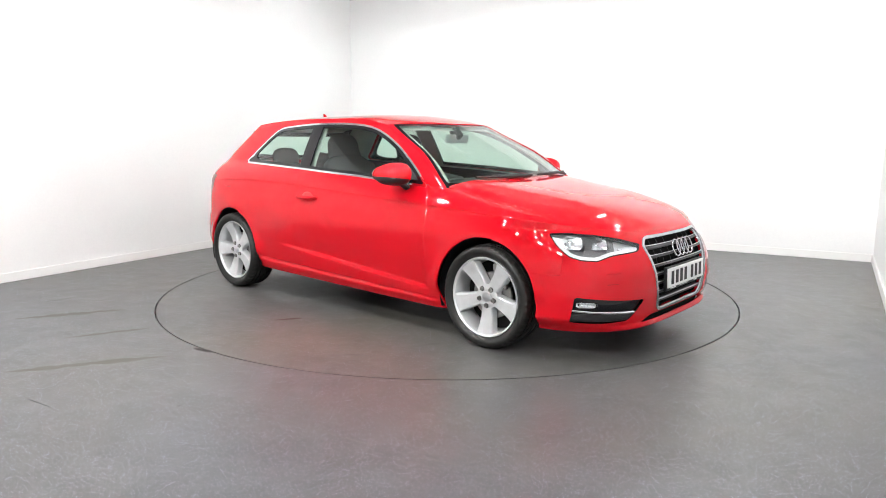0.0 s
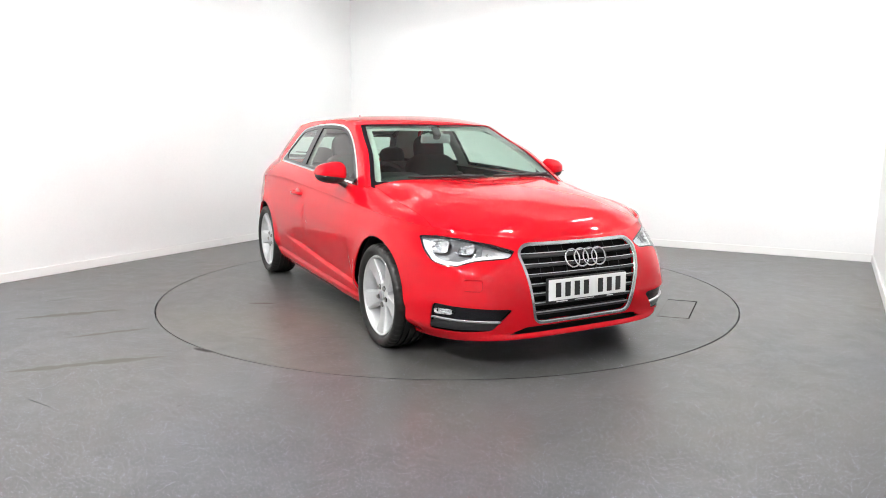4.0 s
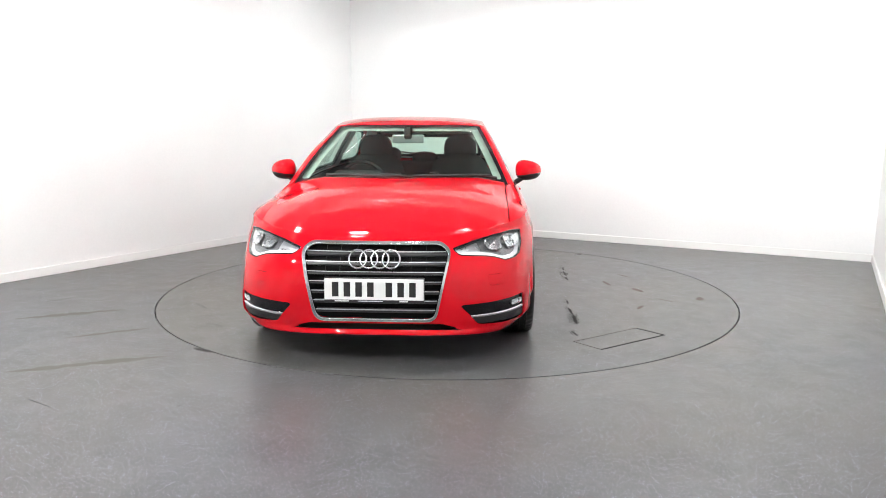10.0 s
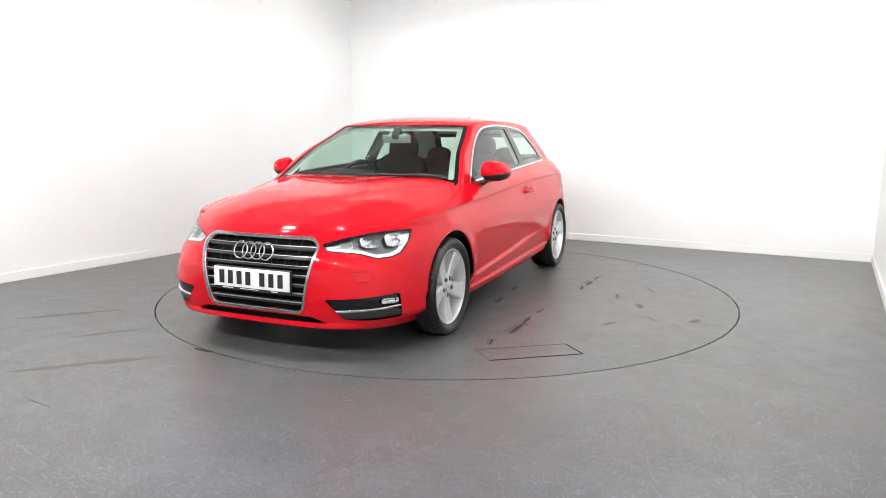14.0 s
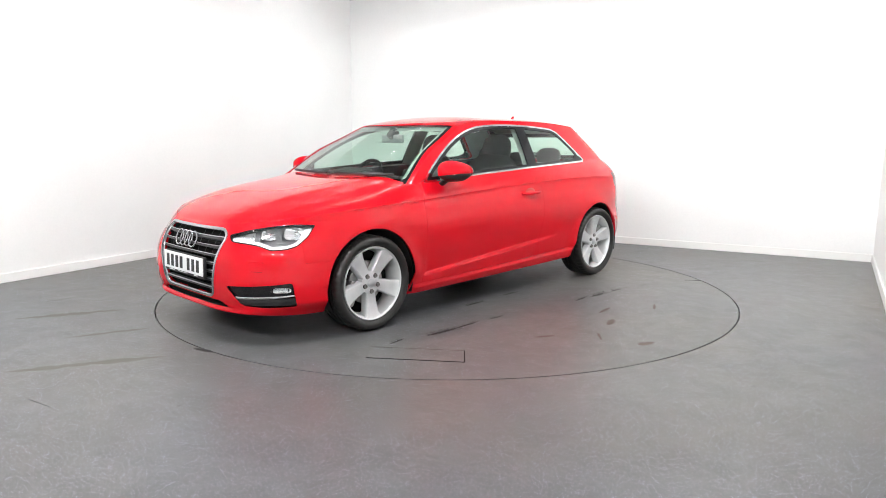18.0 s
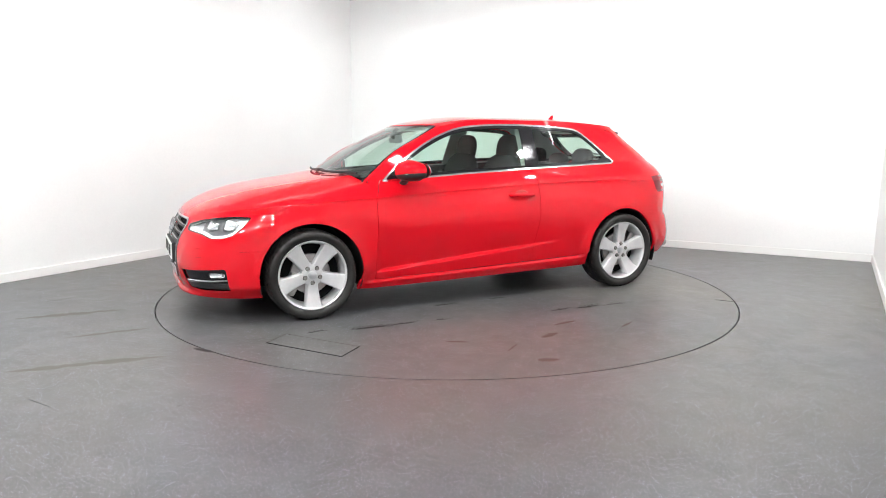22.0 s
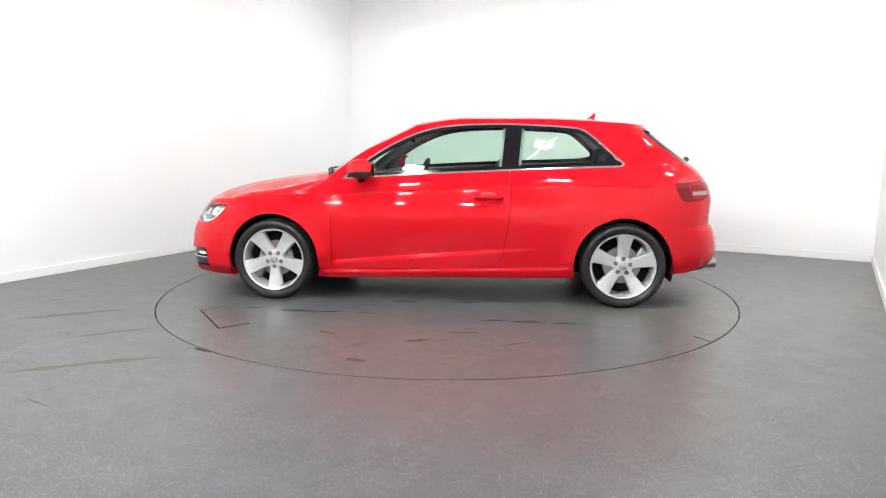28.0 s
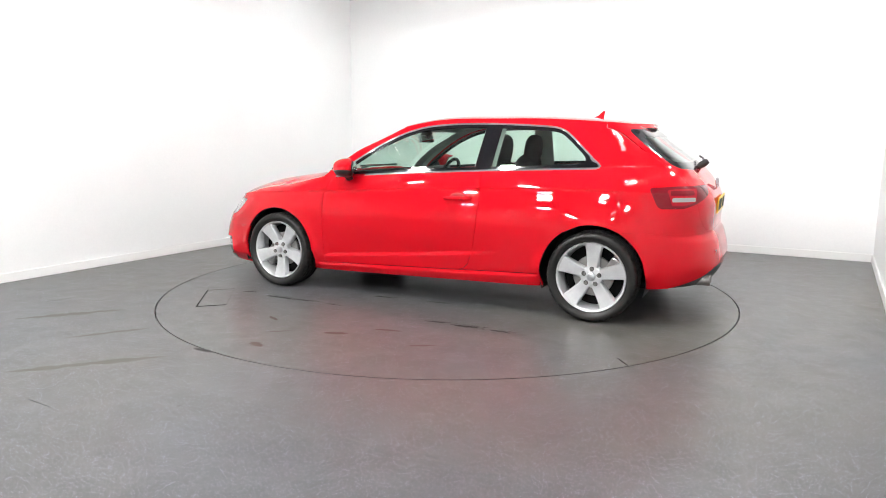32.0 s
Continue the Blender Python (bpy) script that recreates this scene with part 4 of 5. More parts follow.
# ---- tail: lamps, plate, pipes ----
def tail_lamp(s):
    f = (lambda m: m) if s > 0 else flip_y
    both_sheets = lambda g, off: join(offset(cuts(low, *g), off), offset(cuts(high, *g), off))
    tub = put("tail_lamp", f(both_sheets([tail], -0.04)), REFLECTOR, car, "red tail lamp with a clear strip")
    sd = lambda V: sd_poly(TAIL, -V[:, 0] - np.abs(V[:, 1]), V[:, 2])
    white = in_rear(rect(1.03, 1.275, 0.817, 0.843))
    seam_f = lambda V: (-V[:, 0] - V[:, 1]) - 1.295 - 0.5 * (V[:, 2] - 0.85)
    bar = in_rear(rounded(rect(1.02, 1.27, 0.858, 0.888), 0.008))
    edge = lambda V: np.maximum(sd(V) + 0.016, 0.985 + 0.35 * (0.915 - V[:, 2]) - (-V[:, 0] - V[:, 1]))
    put("red_lens", f(rimmed(both_sheets([tail, outside(white), outside(bar), lambda V: seam_f(V) + 0.003, edge], 0.0), 0.02)), RED_LENS, tub, "red lens")
    put("lens_edge", f(rimmed(both_sheets([tail, outside(white), outside(bar), lambda V: seam_f(V) + 0.003, lambda V: -edge(V)], -0.0006), 0.02)), SMOKE_LENS, tub, "smoked lens edge")
    put("brake_light_bar", f(rimmed(both_sheets([tail, bar, lambda V: seam_f(V) + 0.003], -0.001), 0.01)), SMOKE_LENS, tub, "dark brake light bar")
    put("smoked_lens", f(rimmed(both_sheets([tail, outside(white), lambda V: 0.003 - seam_f(V)], 0.0), 0.02)), SMOKE_LENS, tub, "dark red lens on the tailgate")
    put("clear_lens", f(rimmed(both_sheets([tail, white], 0.0), 0.02)), WHITE_LENS, tub, "clear lens strip")


for s in (1, -1):
    tail_lamp(s)
plate(-2.017, 0.765, PLATE_YELLOW, -1, -3, "yellow number plate with dark bars")
badge(-1.985, 0.905, 0.033, 0.043, 0.0045, -0.1, "tail_badge")
for y0 in (0.48, 0.56):
    lathe_part("exhaust_pipe", [(0.030, 0.12), (0.034, 0.12), (0.036, 0.0), (0.034, -0.006), (0.031, -0.004), (0.030, 0.1)], STEEL, car, "steel tail pipe", 32, "x", pose(-2.015, y0, 0.298, 0, 4, 0))
    lathe_part("pipe_bore", [(0.001, 0.09), (0.030, 0.09)], DARK, car, "", 24, "x", pose(-2.015, y0, 0.298, 0, 4, 0))
for s in (1, -1):
    part("rear_reflector", box(0.012, 0.14, 0.045, 0.005), RED_PLASTIC, car, "red bumper reflector", pose(-2.036, 0.40 * s, 0.462, 0, 0, -3.5 * s))
lathe_part("wiper_knob", [(0.001, 0.05), (0.018, 0.048), (0.024, 0.03), (0.026, 0.0), (0.02, -0.03)], BLACK, car, "black rear wiper pivot", 20, "x", pose(-1.875, 0, 1.035, 0, 215, 0))
part("rear_wiper", tube([(-1.885, 0.01, 1.05), (-1.872, -0.15, 1.06), (-1.845, -0.32, 1.075), (-1.815, -0.42, 1.085)], 0.008, 8), BLACK, car, "black rear wiper arm", smooth=50)


# ---- mirrors, handles, aerial, wipers ----
def door_mirror(s):
    a, b = np.meshgrid(np.linspace(0, 2 * np.pi, 49), np.linspace(-np.pi / 2, np.pi / 2, 29), indexing="ij")
    p = lambda c, e: np.sign(c) * np.abs(c) ** e
    x, y, z = p(np.cos(b), 0.8) * p(np.cos(a), 0.85), p(np.cos(b), 0.8) * p(np.sin(a), 0.85), p(np.sin(b), 0.8)
    taper = 1 - 0.18 * y
    P = np.stack([0.585 + np.where(x > 0, 0.122, 0.06) * x * (1 - 0.25 * (y > 0) * y ** 2) - np.where(x > 0, 0.02, 0.045) * y, 0.893 + 0.094 * y, 0.990 + 0.072 * z * taper - 0.004 * y], -1)
    m = sheet(P, (0.585, 0.893, 0.99), seam=False)
    f = (lambda q: q) if s > 0 else flip_y
    back = lambda V: V[:, 0] - 0.538 + 0.45 * (V[:, 1] - 0.893)
    turned = Matrix.Translation((0.526, 0.893 * s, 0)) @ Matrix.Rotation(radians(24 * s), 4, "Z") @ Matrix.Translation((-0.526, -0.893 * s, 0))
    split = lambda V: 0.968 + 0.012 * (V[:, 1] - 0.9) / 0.09 - V[:, 2]
    cap = put("door_mirror", f(cuts(m, split, lambda V: -back(V))), RED, car, "red door mirror with a black base")
    put("mirror_base", f(offset(cuts(m, outside(split), lambda V: -back(V)), -0.002)), BLACK, cap, "black lower shell")
    put("mirror_rim", f(offset(cuts(m, back), -0.001)), BLACK, cap)
    part("mirror_glass", prism([(s * (0.893 + 0.085 * math.cos(t)), 0.99 + 0.055 * math.sin(t)) for t in np.linspace(0, 2 * np.pi, 28, endpoint=False)], -0.006, "yz", 0.522), CHROME, cap, "mirror glass", turned)
    bm = tube([(0.625, 0.80 * s, 0.905), (0.620, 0.83 * s, 0.925), (0.605, 0.865 * s, 0.95), (0.60, 0.89 * s, 0.965)], 0.032, 12, squash=0.55)
    part("mirror_foot", bm, BLACK, cap, "black mirror foot", smooth=60)
    part("repeater", box(0.02, 0.07, 0.005, 0.002), LAMP_GREY, cap, "", pose(0.652, 0.93 * s, 0.972, 0, 0, -22 * s))


def door_handle(s):
    x, z = -0.322, 0.795
    y = float(half_w(z))
    bar = [(x + 0.10, (y - 0.006) * s, z), (x + 0.085, (y + 0.022) * s, z), (x + 0.03, (y + 0.030) * s, z), (x - 0.03, (y + 0.030) * s, z), (x - 0.085, (y + 0.022) * s, z), (x - 0.10, (y - 0.006) * s, z)]
    h = part("door_handle", tube(spline(bar, 5, closed=False), 0.013, 12, squash=1.0), RED, car, "body-coloured door handle", smooth=60)
    # a low raised disc; its darker red stands for the hollow's shade
    V, F = lathe([(0.001, 0.0045), (0.03, 0.0045), (0.042, 0.003), (0.046, 0.0)], 32, "y")
    V = V * np.array([1.35, s, 0.75])
    link_mesh("handle_recess", V, F, RED_SHADE, h, "darker red disc painted as the hollow's shade", m=pose(x, (y - 0.001) * s, z + 0.004))


# darker copy of the body red, shade painted in behind the handles
RED_SHADE = grain(mat("red_paint_recess", (0.45, 0.006, 0.01), 0.45, 0.0, 0.5), 3.0, 0.4, 0.5, "Roughness")
for s in (1, -1):
    door_mirror(s), door_handle(s)
fin = [(-1.06, 1.372), (-1.11, 1.390), (-1.145, 1.424), (-1.160, 1.426), (-1.155, 1.395), (-1.15, 1.366)]
part("aerial_fin", prism(fin, 0.016, "xz", -0.008, 0.003), RED, car, "small red roof aerial")
for y0, y1 in ((0.10, 0.62), (-0.50, 0.02)):
    ys = np.linspace(y0, y1, 9)
    zs = 0.962 + 0 * ys
    part("wiper", tube(np.stack([screen_at(ys, zs) + 0.025, ys, zs + 0.008], -1), 0.009, 8), BLACK, car, "black windscreen wiper", smooth=60)
for a, b in (((0.9, 0.66, 0.95), (0.955, 0.36, 0.968)), ((0.97, 0.08, 0.955), (0.985, -0.2, 0.968))):
    part("wiper_arm", tube([a, tuple((np.array(a) + b) / 2 + [0, 0, 0.012]), b], 0.010, 8), BLACK, car, "black wiper arm", smooth=60)

# ---- under the body ----
inner_low = offset(clip(sheet(lower_points()), lambda V: clear_arch(V, 0.006)), -0.05)
shell = cuts(inner_low, outside(front_yz(GRILLE, 0.02)), lambda V: -np.minimum(1, np.maximum(lamp(V) - 0.02, 0) * 1e3) + 0.5, lambda V: -np.minimum(1, np.maximum(tail(V) - 0.03, 0) * 1e3) + 0.5)
put("inner_structure", both(shell), DARK, car, "dark inner structure")
part("floor_pan", box(3.5, 1.22, 0.05, 0.01, m=Matrix.Translation((0.05, 0, 0.235))), DARK, car, "dark underbody")
part("side_pan", box(1.80, 1.56, 0.04, 0.01, m=Matrix.Translation((0, 0, 0.225))), DARK, car, "dark underbody between the sills")
for hx in (HUB_X, -HUB_X):
    for s in (1, -1):
        ang = np.linspace(radians(-18), radians(198), 40)
        A, Yv = np.meshgrid(ang, np.array([0.50, 0.62, 0.74, 0.845]) * s, indexing="ij")
        P = np.stack([hx + (ARCH_R + 0.004) * np.cos(A), Yv, HUB_Z + (ARCH_R + 0.004) * np.sin(A)], -1)
        m = sheet(P, (hx, 0.7 * s, HUB_Z), seam=False)
        put("arch_liner", (m[0], -m[1], m[2][:, ::-1]), BLACK, car, "black wheel arch liner")
        part("arch_wall", prism([(hx + 0.36 * math.cos(t), HUB_Z + 0.36 * math.sin(t)) for t in np.linspace(radians(-18), radians(198), 30)], 0.01, "xz", 0.50 * s), DARK, car)


# ---- wheels ----
def build_wheels():
    tyre_p = [(0.222, 0.070), (0.236, 0.088), (0.250, 0.101), (0.262, 0.108), (0.276, 0.1105), (0.288, 0.106), (0.297, 0.097), (0.3025, 0.086), (0.3045, 0.070)]
    half = tyre_p[:]
    for g0 in (0.058, 0.022):
        half += [(0.305, g0 + 0.006), (0.298, g0 + 0.005), (0.298, g0 - 0.005), (0.305, g0 - 0.006)]
    prof = half + [(r, -h) for r, h in half[::-1]]
    rim_p = [(0.236, 0.080), (0.2375, 0.088), (0.233, 0.094), (0.226, 0.092), (0.221, 0.082), (0.217, 0.060), (0.208, 0.02), (0.205, -0.05), (0.222, -0.09), (0.235, -0.092)]
    first = lathe_part("wheel", rim_p, ALLOY, car, "five-spoke silver alloy wheel", 96, sharp=50)
    tyre = lathe_part("tyre", prof, RUBBER, first, "worn black tyre", 192, sharp=35)
    for v in tyre.data.vertices:   # cross grooves in the shoulders of the tread
        r = math.hypot(v.co.x, v.co.z)
        seg = round(math.degrees(math.atan2(v.co.z, v.co.x)) / (360 / 192)) % 4
        if seg == 0 and r > 0.2955 and abs(v.co.y) > 0.065:
            k = (r - 0.006) / r
            v.co.x, v.co.z = v.co.x * k, v.co.z * k
    disc = lathe_part("brake_disc", [(0.07, 0.004), (0.072, 0.012), (0.135, 0.012), (0.138, 0.008), (0.138, -0.006), (0.07, -0.006)], STEEL, first, "steel brake disc", 64)
    # near-black disc set behind the spokes as the shade in their gaps
    back = lathe_part("hub_back", [(0.001, -0.02), (0.205, -0.03)], DARK, first, "", 48)
    hub = lathe_part("hub", [(0.001, 0.072), (0.026, 0.072), (0.030, 0.068), (0.034, 0.069), (0.060, 0.068), (0.074, 0.062), (0.078, 0.02), (0.001, 0.02)], ALLOY, first, "", 48)
    cap = lathe_part("centre_cap", [(0.001, 0.0765), (0.026, 0.0755), (0.030, 0.073), (0.030, 0.06)], SATIN, first, "round centre cap", 32)
    calip = part("brake_caliper", box(0.09, 0.07, 0.16, 0.02), STEEL, first, "cast caliper", pose(-0.125, 0.0, 0.06, 0, -28, 0))
    # a spoke, pointing up: narrow at the hub, wide at the rim, face slightly dished
    rows = [(0.050, 0.031, 0.066), (0.080, 0.033, 0.066), (0.120, 0.037, 0.068), (0.160, 0.0425, 0.073), (0.192, 0.048, 0.080), (0.208, 0.053, 0.0835), (0.224, 0.066, 0.087)]
    bm = bmesh.new()
    rings = []
    for r, w, h in rows:
        rings.append([bm.verts.new(v) for v in ((-w - 0.007, h - 0.050, r), (-w - 0.005, h - 0.010, r), (-w - 0.003, h - 0.006, r), (-w + 0.003, h - 0.0005, r), (-w * 0.5, h, r), (w * 0.5, h, r), (w - 0.003, h - 0.0005, r), (w + 0.003, h - 0.006, r),
                                                (w + 0.005, h - 0.010, r), (w + 0.007, h - 0.050, r))])
    for A, B in zip(rings[:-1], rings[1:]):
        for j in range(len(A) - 1):
            bm.faces.new((A[j], B[j], B[j + 1], A[j + 1]))
    bmesh.ops.recalc_face_normals(bm, faces=bm.faces)
    me = part("spoke", bm, ALLOY, first, "broad flat spoke", smooth=28)
    bolt = lathe_part("wheel_bolt", [(0.001, 0.0), (0.0065, 0.0), (0.009, 0.006), (0.0115, 0.006), (0.0125, 0.0), (0.0125, -0.012)], STEEL, first, "", 20)
    # near-black ring on the face, painted shade of the bolt's recess
    hole = lathe_part("bolt_hole", [(0.0125, 0.0), (0.0150, 0.0), (0.0155, -0.006)], DARK, first, "", 20)
    for k in range(5):
        t = 72 * k
        for src, mk in ((hole, pose(0, 0, 0, 0, t, 0) @ Matrix.Translation((0, 0.0696, 0.054))), (me, pose(0, 0, 0, 0, t, 0)), (bolt, pose(0, 0, 0, 0, t, 0) @ Matrix.Translation((0, 0.0725, 0.054)))):
            if k == 0:
                src.matrix_basis = mk
            else:
                link_data(src.name.split(".")[0], src.data, first, src.get("label", ""), mk)
    spots = [(HUB_X, 1, 180), (-HUB_X, 1, -3), (HUB_X, -1, 36), (-HUB_X, -1, 20)]
    for i, (x, s, spin) in enumerate(spots):
        m = pose(x, 0.768 * s, HUB_Z, 0, 0, 0 if s > 0 else 180) @ pose(0, 0, 0, 0, spin, 0)
        if i == 0:
            keep = [first] + list(first.children)
            first.matrix_basis = m
        else:
            w = link_data("wheel", first.data, car, first["label"], m)
            for c in keep[1:]:
                link_data(c.name.split(".")[0], c.data, w, c.get("label", ""), c.matrix_basis.copy())


build_wheels()


# ---- cabin ----
def soft(name, sx, sy, sz, m, material, parent, label="", bevel=0.05):
    return part(name, box(sx, sy, sz, min(bevel, 0.48 * min(sx, sy, sz)), 4), material, parent, label, m, smooth=80)


cabin = cuts(join(inner_low, offset(high, -0.05)), lambda V: V[:, 2] - belt_z(V[:, 0]) + 0.012, lambda V: V[:, 0] - 0.80, lambda V: -1.75 - V[:, 0], lambda V: 0.26 - V[:, 2])
put("door_card", both((cabin[0], -cabin[1], cabin[2][:, ::-1])), DASH, car, "dark inner door trim")
trim = cuts(offset(high, -0.028), outside(in_xz(DLO, 0.002)), lambda V: belt_z(V[:, 0]) - 0.015 - V[:, 2], outside(rear_yz(REAR_GLASS, -0.02)))
put("pillar_trim", both((trim[0], -trim[1], trim[2][:, ::-1])), LINER, car, "pale grey pillar trim")
post_in = cuts(offset(high, -0.035), in_xz(DLO, 0), lambda V: pill_a(V) - 0.02, lambda V: -0.02 - pill_b(V))
put("post_trim", both((post_in[0], -post_in[1], post_in[2][:, ::-1])), LINER, car)
pt = cuts(screen, lambda V: np.minimum(side_at(V[:, 0], V[:, 2]) - V[:, 1] - 0.100, header_gap(V) - 0.060), lambda V: 0.93 - V[:, 2])
ptb = offset(pt, -0.03)
put("screen_pillar_trim", both(ptb), LINER, car, "pale grey screen pillar trim")
head = offset(cuts(roof, lambda V: V[:, 0] - 0.22), -0.035)
put("headliner", both((head[0], -head[1], head[2][:, ::-1])), LINER, car, "pale grey roof lining")


def pillow(a, b, c, n=2.7):
    """A padded, rounded form with the three half sizes given."""
    u, v = np.meshgrid(np.linspace(0, 2 * np.pi, 33), np.linspace(-np.pi / 2, np.pi / 2, 19), indexing="ij")
    p = lambda q: np.sign(q) * np.abs(q) ** (2 / n)
    P = np.stack([a * p(np.cos(v)) * p(np.cos(u)), b * p(np.cos(v)) * p(np.sin(u)), c * p(np.sin(v))], -1)
    bm = bmesh.new()
    g = [[bm.verts.new(q) for q in r] for r in P]
    for i in range(32):
        for j in range(18):
            bm.faces.new((g[i][j], g[i + 1][j], g[i + 1][j + 1], g[i][j + 1]))
    bmesh.ops.remove_doubles(bm, verts=bm.verts, dist=1e-5)
    bmesh.ops.recalc_face_normals(bm, faces=bm.faces)
    return bm


def seat(x, y):
    m0 = pose(x, y, 0)
    back = part("seat_backrest", pillow(0.085, 0.27, 0.36, 3.2), FABRIC, car, "charcoal cloth front seat", m0 @ pose(-0.20, 0, 0.74, 0, -16, 0), smooth=80)
    inv = (m0 @ pose(-0.20, 0, 0.74, 0, -16, 0)).inverted()
    for s in (1, -1):
        soft("side_bolster", 0.16, 0.09, 0.46, inv @ m0 @ pose(-0.155, 0.215 * s, 0.70, 0, -16, 0), FABRIC, back, "", 0.04)
        part("headrest_rod", tube([(-0.30, 0.07 * s, 0.99), (-0.325, 0.07 * s, 1.09)], 0.006, 8), CHROME, back, "", inv @ m0)
    part("headrest", pillow(0.058, 0.142, 0.125), FABRIC, back, "", inv @ m0 @ pose(-0.315, 0, 1.125, 0, -8, 0), smooth=80)
    soft("seat_cushion", 0.50, 0.50, 0.15, inv @ m0 @ pose(0.08, 0, 0.46, 0, -8, 0), FABRIC, back, "", 0.06)


for y0 in (0.37, -0.37):
    seat(-0.16, y0)
bench = soft("rear_bench", 0.14, 1.22, 0.58, pose(-1.12, 0, 0.72, 0, -20, 0), FABRIC, car, "charcoal cloth rear bench", 0.06)
bi = pose(-1.12, 0, 0.72, 0, -20, 0).inverted()
soft("bench_cushion", 0.5, 1.22, 0.16, bi @ pose(-0.82, 0, 0.44, 0, -6, 0), FABRIC, bench, "", 0.06)
for y0 in (0.36, 0.0, -0.36):
    part("rear_headrest", pillow(0.05, 0.125, 0.085 if y0 else 0.07), FABRIC, bench, "", bi @ pose(-1.235, y0, 1.05 if y0 else 1.02, 0, -10, 0), smooth=80)
soft("parcel_shelf", 0.5, 1.18, 0.03, pose(-1.5, 0, 0.95), DASH, car, "dark parcel shelf", 0.01)
dash = soft("dashboard", 0.42, 1.40, 0.22, pose(0.66, 0, 0.815, 0, 3, 0), DASH, car, "dark soft-touch dashboard", 0.07)
soft("instrument_hood", 0.22, 0.36, 0.07, pose(0.50, -0.37, 0.93, 0, 8, 0), DASH, car, "", 0.03)
soft("centre_console", 0.9, 0.24, 0.35, pose(0.25, 0, 0.45), DASH, car, "dark centre console", 0.05)
th = np.linspace(0, 2 * np.pi, 48, endpoint=False)
wm = pose(0.34, -0.37, 0.865, 0, 66, 0)
wheel_ob = part("steering_wheel", tube(np.stack([0.183 * np.cos(th), 0.183 * np.sin(th), 0 * th], -1), 0.016, 10, closed=True), GLOSS_BLACK, car, "black leather steering wheel", wm, smooth=60)
soft("airbag_cover", 0.17, 0.16, 0.05, Matrix.Translation((0, 0, 0.01)), DASH, wheel_ob, "", 0.02)
for t in (0, 90, -90):
    soft("wheel_spoke", 0.14, 0.035, 0.02, pose(0, 0, 0, 0, 0, t) @ Matrix.Translation((0.11, 0, 0)), SATIN, wheel_ob, "", 0.006)
soft("interior_mirror", 0.03, 0.24, 0.065, pose(0.37, 0, 1.212, 0, 10, 0), SILVER, car, "rear-view mirror", 0.015)
part("mirror_face", box(0.002, 0.22, 0.052, 0.0), CHROME, car, "", pose(0.353, 0, 1.209, 0, 10, 0))
soft("mirror_mount", 0.07, 0.06, 0.09, pose(0.365, 0, 1.25, 0, -40, 0), BLACK, car, "black mirror mount", 0.02)
for s in (1, -1):
    soft("sun_visor", 0.14, 0.36, 0.02, pose(0.20, 0.34 * s, 1.305, 0, 14, 0), LINER, car, "pale grey sun visor", 0.008)

# ---- marks on the floor and on the turntable ----
TYRE_MARK = mottled(mat("dark_tyre_smear", (0.03, 0.028, 0.027), 0.6, spec=0.3), 25, (0.010, 0.010, 0.010), (0.030, 0.029, 0.028), fine=120)
RUST_MARK = mottled(mat("reddish_floor_stain", (0.1, 0.06, 0.055), 0.5, spec=0.3), 9, (0.070, 0.040, 0.036), (0.112, 0.078, 0.070), fine=90)
BROWN_MARK = mottled(mat("brown_floor_wear", (0.11, 0.1, 0.085), 0.5, spec=0.3), 6, (0.100, 0.094, 0.080), (0.122, 0.117, 0.105), fine=90)
PALE_MARK = mottled(mat("pale_floor_scuff", (0.2, 0.2, 0.2), 0.6, spec=0.3), 9, (0.13, 0.13, 0.128), (0.22, 0.22, 0.215), fine=90)


def tread_print(name, x, y, length, width, turn, seed):
    """Rows of small ragged blocks left by a tyre, in one flat mesh."""
    rnd = random.Random(seed)
    bm = bmesh.new()
    nx, ny = int(length / 0.017), max(2, int(width / 0.015))
    for i in range(nx):
        for j in range(ny):
            edge = 1 - abs(2 * (i + 0.5) / nx - 1) ** 2.5
            if rnd.random() > 0.92 * edge:
                continue
            cx, cy = (i + 0.5 - nx / 2) * 0.017 + rnd.uniform(-0.003, 0.003), (j + 0.5 - ny / 2) * 0.015 + rnd.uniform(-0.003, 0.003) + 0.004 * math.sin(i * 0.7)
            a, b, k = rnd.uniform(0.003, 0.0085), rnd.uniform(0.002, 0.006), rnd.uniform(-0.004, 0.006)
            bm.faces.new([bm.verts.new((cx + u, cy + v, 0)) for u, v in ((-a - k, -b), (a * 0.8 - k, -b * 1.1), (a + k, b), (-a * 0.9 + k, b * 0.8))])
    return part(name, bm, TYRE_MARK, turntable, "black tread print of a tyre", pose(x, y, 0.0016, 0, 0, turn))


def smear(name, x, y, length, width, turn, material, parent=None, label="", seed=0, z=0.0016):
    """A ragged flat patch, a millimetre thick."""
    rnd = random.Random(seed)
    n = 26
    up = [(-length / 2 + length * i / n, width * (0.15 + 0.35 * rnd.random()) * (1 - abs(2 * i / n - 1) ** 3)) for i in range(n + 1)]
    dn = [(a, -width * (0.15 + 0.35 * rnd.random()) * (1 - abs(2 * i / n - 1) ** 3)) for i, (a, b) in enumerate(up)]
    bm = bmesh.new()
    U = [bm.verts.new((a, b + 0.0008, 0)) for a, b in up]
    D = [bm.verts.new((a, b - 0.0008, 0)) for a, b in dn]
    for i in range(n):
        bm.faces.new((D[i], D[i + 1], U[i + 1], U[i]))
    return part(name, bm, material, parent, label, pose(x, y, z, 0, 0, turn))


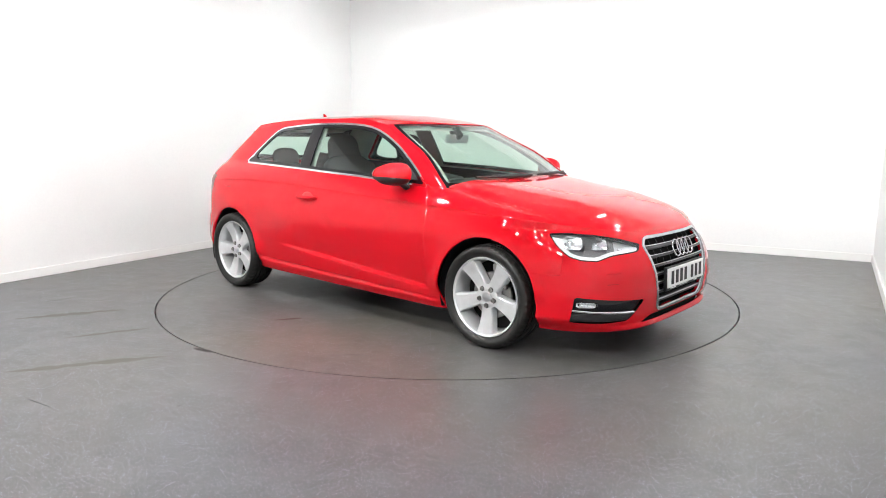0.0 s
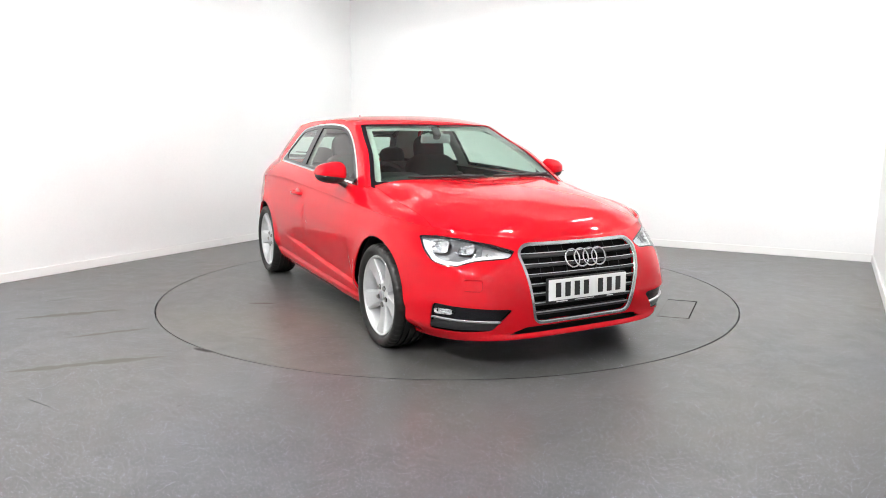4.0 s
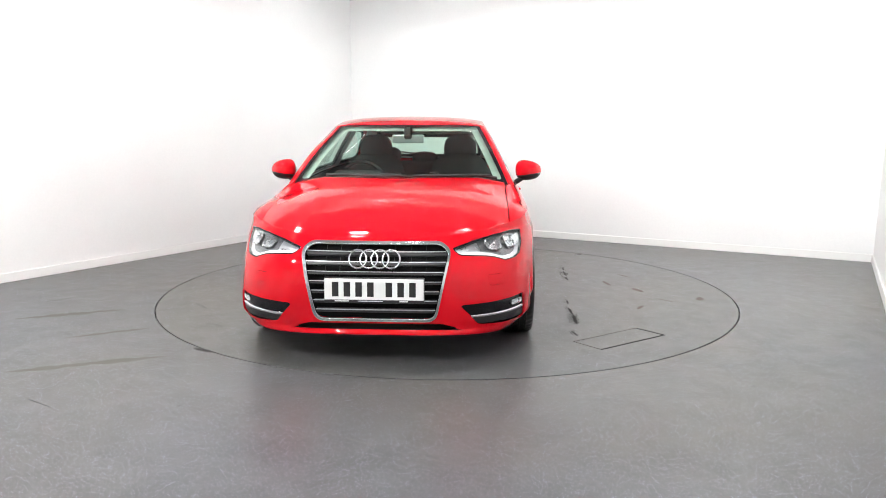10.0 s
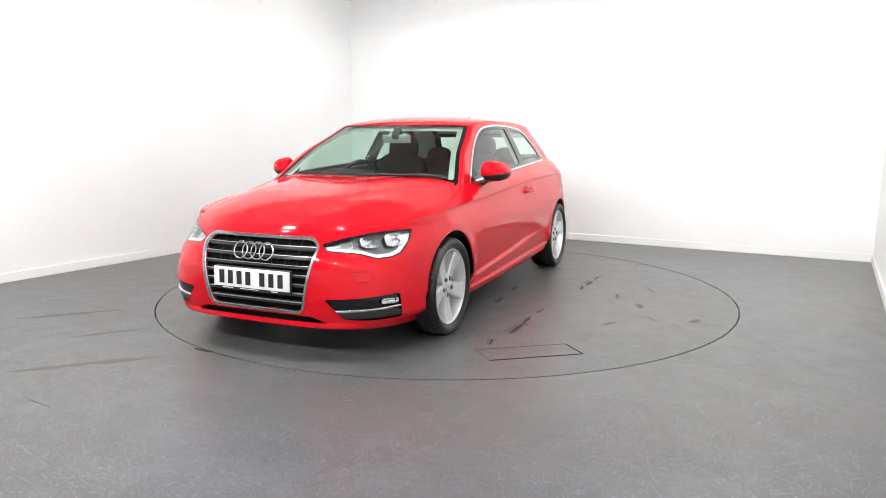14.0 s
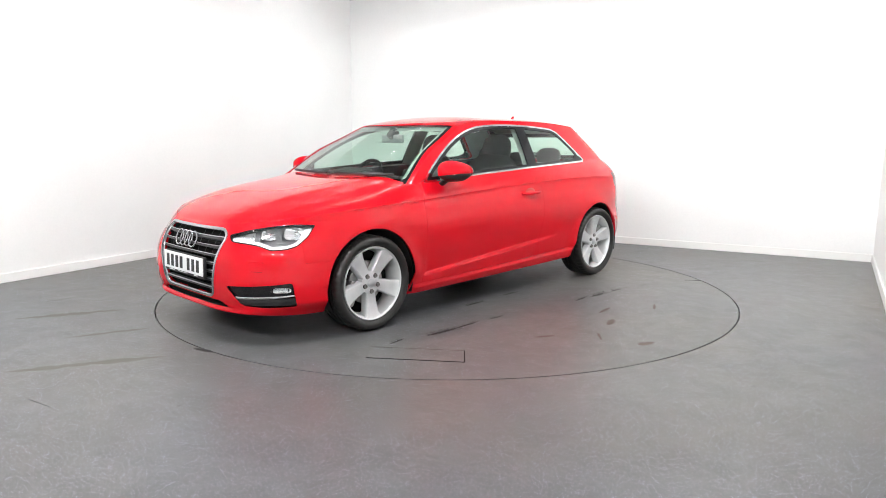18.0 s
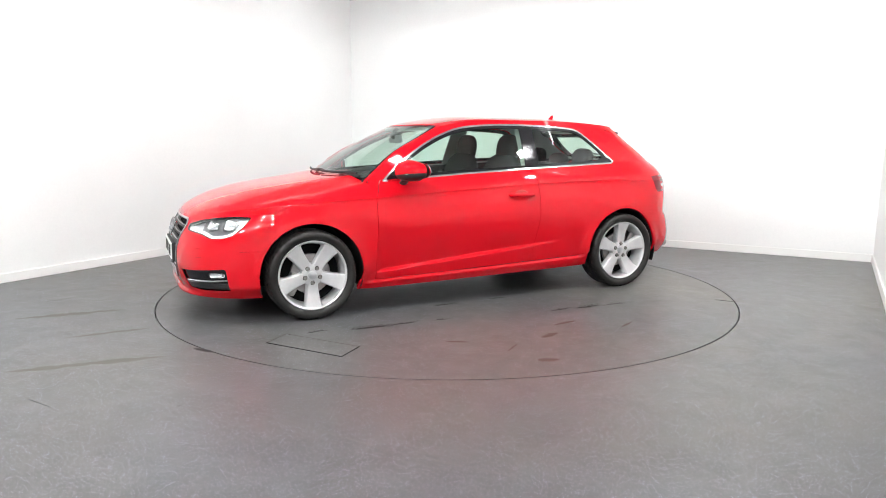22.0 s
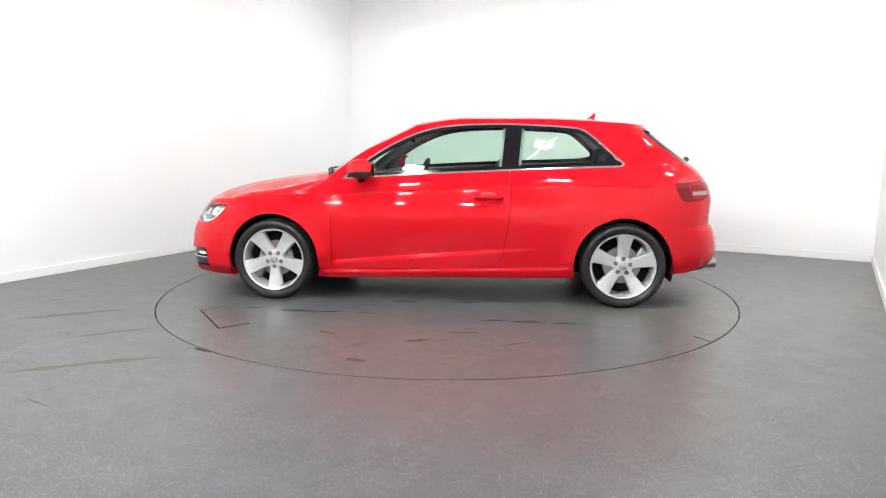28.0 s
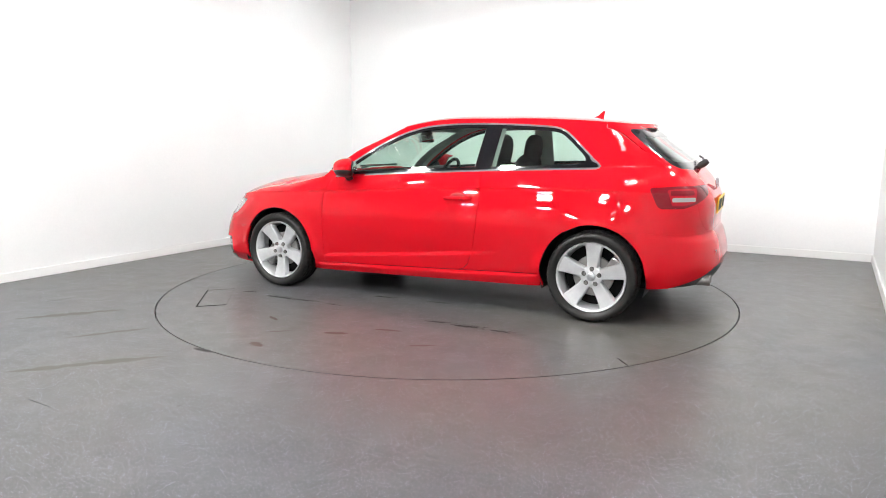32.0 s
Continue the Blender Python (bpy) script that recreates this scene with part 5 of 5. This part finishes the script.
seam(1.654, 1.005, 1.318, 1.447, 0.008)
seam(1.318, 1.447, 1.168, 1.304, 0.006)
seam(1.168, 1.304, 1.504, 0.862, 0.002, BROWN_MARK)
seam(1.504, 0.862, 1.654, 1.005, 0.002, BROWN_MARK)
seam(-1.69, 1.253, -1.765, 1.354, 0.005)
for k, (x, y, l, w, a) in enumerate([(0.95, 0.925, 0.26, 0.05, 178), (0.72, 0.92, 0.20, 0.035, 182), (0.45, 0.93, 0.12, 0.02, 176), (-0.45, 1.02, 0.16, 0.03, 185), (-0.68, 1.03, 0.22, 0.045, 181),
                                     (-0.92, 1.04, 0.14, 0.03, 178), (0.25, 0.55, 0.18, 0.03, 184), (-0.2, 0.52, 0.14, 0.02, 179), (1.3, 0.88, 0.12, 0.03, 190)]):
    tread_print("tyre_mark", x, y, l * 1.25, w * 1.7, a, k)
    smear("tyre_mark", x + 0.03, y + 0.01, l * 1.0, w * 0.7, a, TYRE_MARK, turntable, "black tyre smear", k)
for k, (x, y, l, w, a) in enumerate([(0.007, 1.557, 0.16, 0.07, 20), (0.287, 1.97, 0.13, 0.08, 160), (0.355, 1.692, 0.16, 0.02, 40), (-0.25, 1.35, 0.2, 0.04, 10), (-0.6, 1.55, 0.18, 0.03, 28),
                                     (0.6, 1.45, 0.14, 0.04, 150), (-0.1, -1.5, 0.2, 0.05, 60), (1.2, -0.9, 0.15, 0.04, 100)]):
    smear("floor_stain", x, y, l, w, a, RUST_MARK, turntable, "reddish stain in the vinyl", 40 + k)
for k, (x, y, l, w, a) in enumerate([(-1.25, 1.1, 0.12, 0.03, 5), (-1.05, 1.05, 0.06, 0.03, 5), (1.0, -1.3, 0.2, 0.06, 60), (1.5, -0.7, 0.22, 0.07, 80), (0.8, -1.75, 0.25, 0.05, 40), (1.3, -1.45, 0.2, 0.06, 55)]):
    smear("floor_scuff", x, y, l, w, a, PALE_MARK, turntable, "pale scuff on the vinyl", 80 + k)
for k, (x, y, l, w, a, mm) in enumerate([(-2.92, -0.572, 0.20, 0.010, 49, TYRE_MARK), (-1.365, -1.79, 0.17, 0.05, -26, TYRE_MARK), (-1.83, -2.61, 0.2, 0.006, -30, TYRE_MARK), (-1.173, -2.621, 0.02, 0.014, 0, TYRE_MARK),
                                         (1.572, -2.277, 0.022, 0.016, 0, TYRE_MARK), (3.1, 1.35, 0.22, 0.04, -28, PALE_MARK), (2.5, 1.75, 0.2, 0.03, -25, PALE_MARK), (-2.6, -1.0, 0.7, 0.10, 25, BROWN_MARK),
                                         (-2.1, -1.45, 0.5, 0.06, 30, BROWN_MARK), (-0.42, -2.90, 0.62, 0.008, -30, PALE_MARK), (0.10, -3.16, 0.45, 0.006, -22, PALE_MARK), (0.30, -2.62, 0.4, 0.006, -12, PALE_MARK),
                                         (-1.9, -2.05, 0.8, 0.09, 22, BROWN_MARK)]):
    tagged(smear("floor_mark", x, y, l, w, a, mm, None, "", 120 + k), "flat scuff mark on the grey vinyl floor", "floor mark", "floor marks")


def motions():
    rows = [(t, pose(0, 0, 0, 0, 0, a)) for t, a in HEADING]
    walk(turntable, rows)
    walk(car, [(t, m @ CAR_AT) for t, m in rows])


motions()
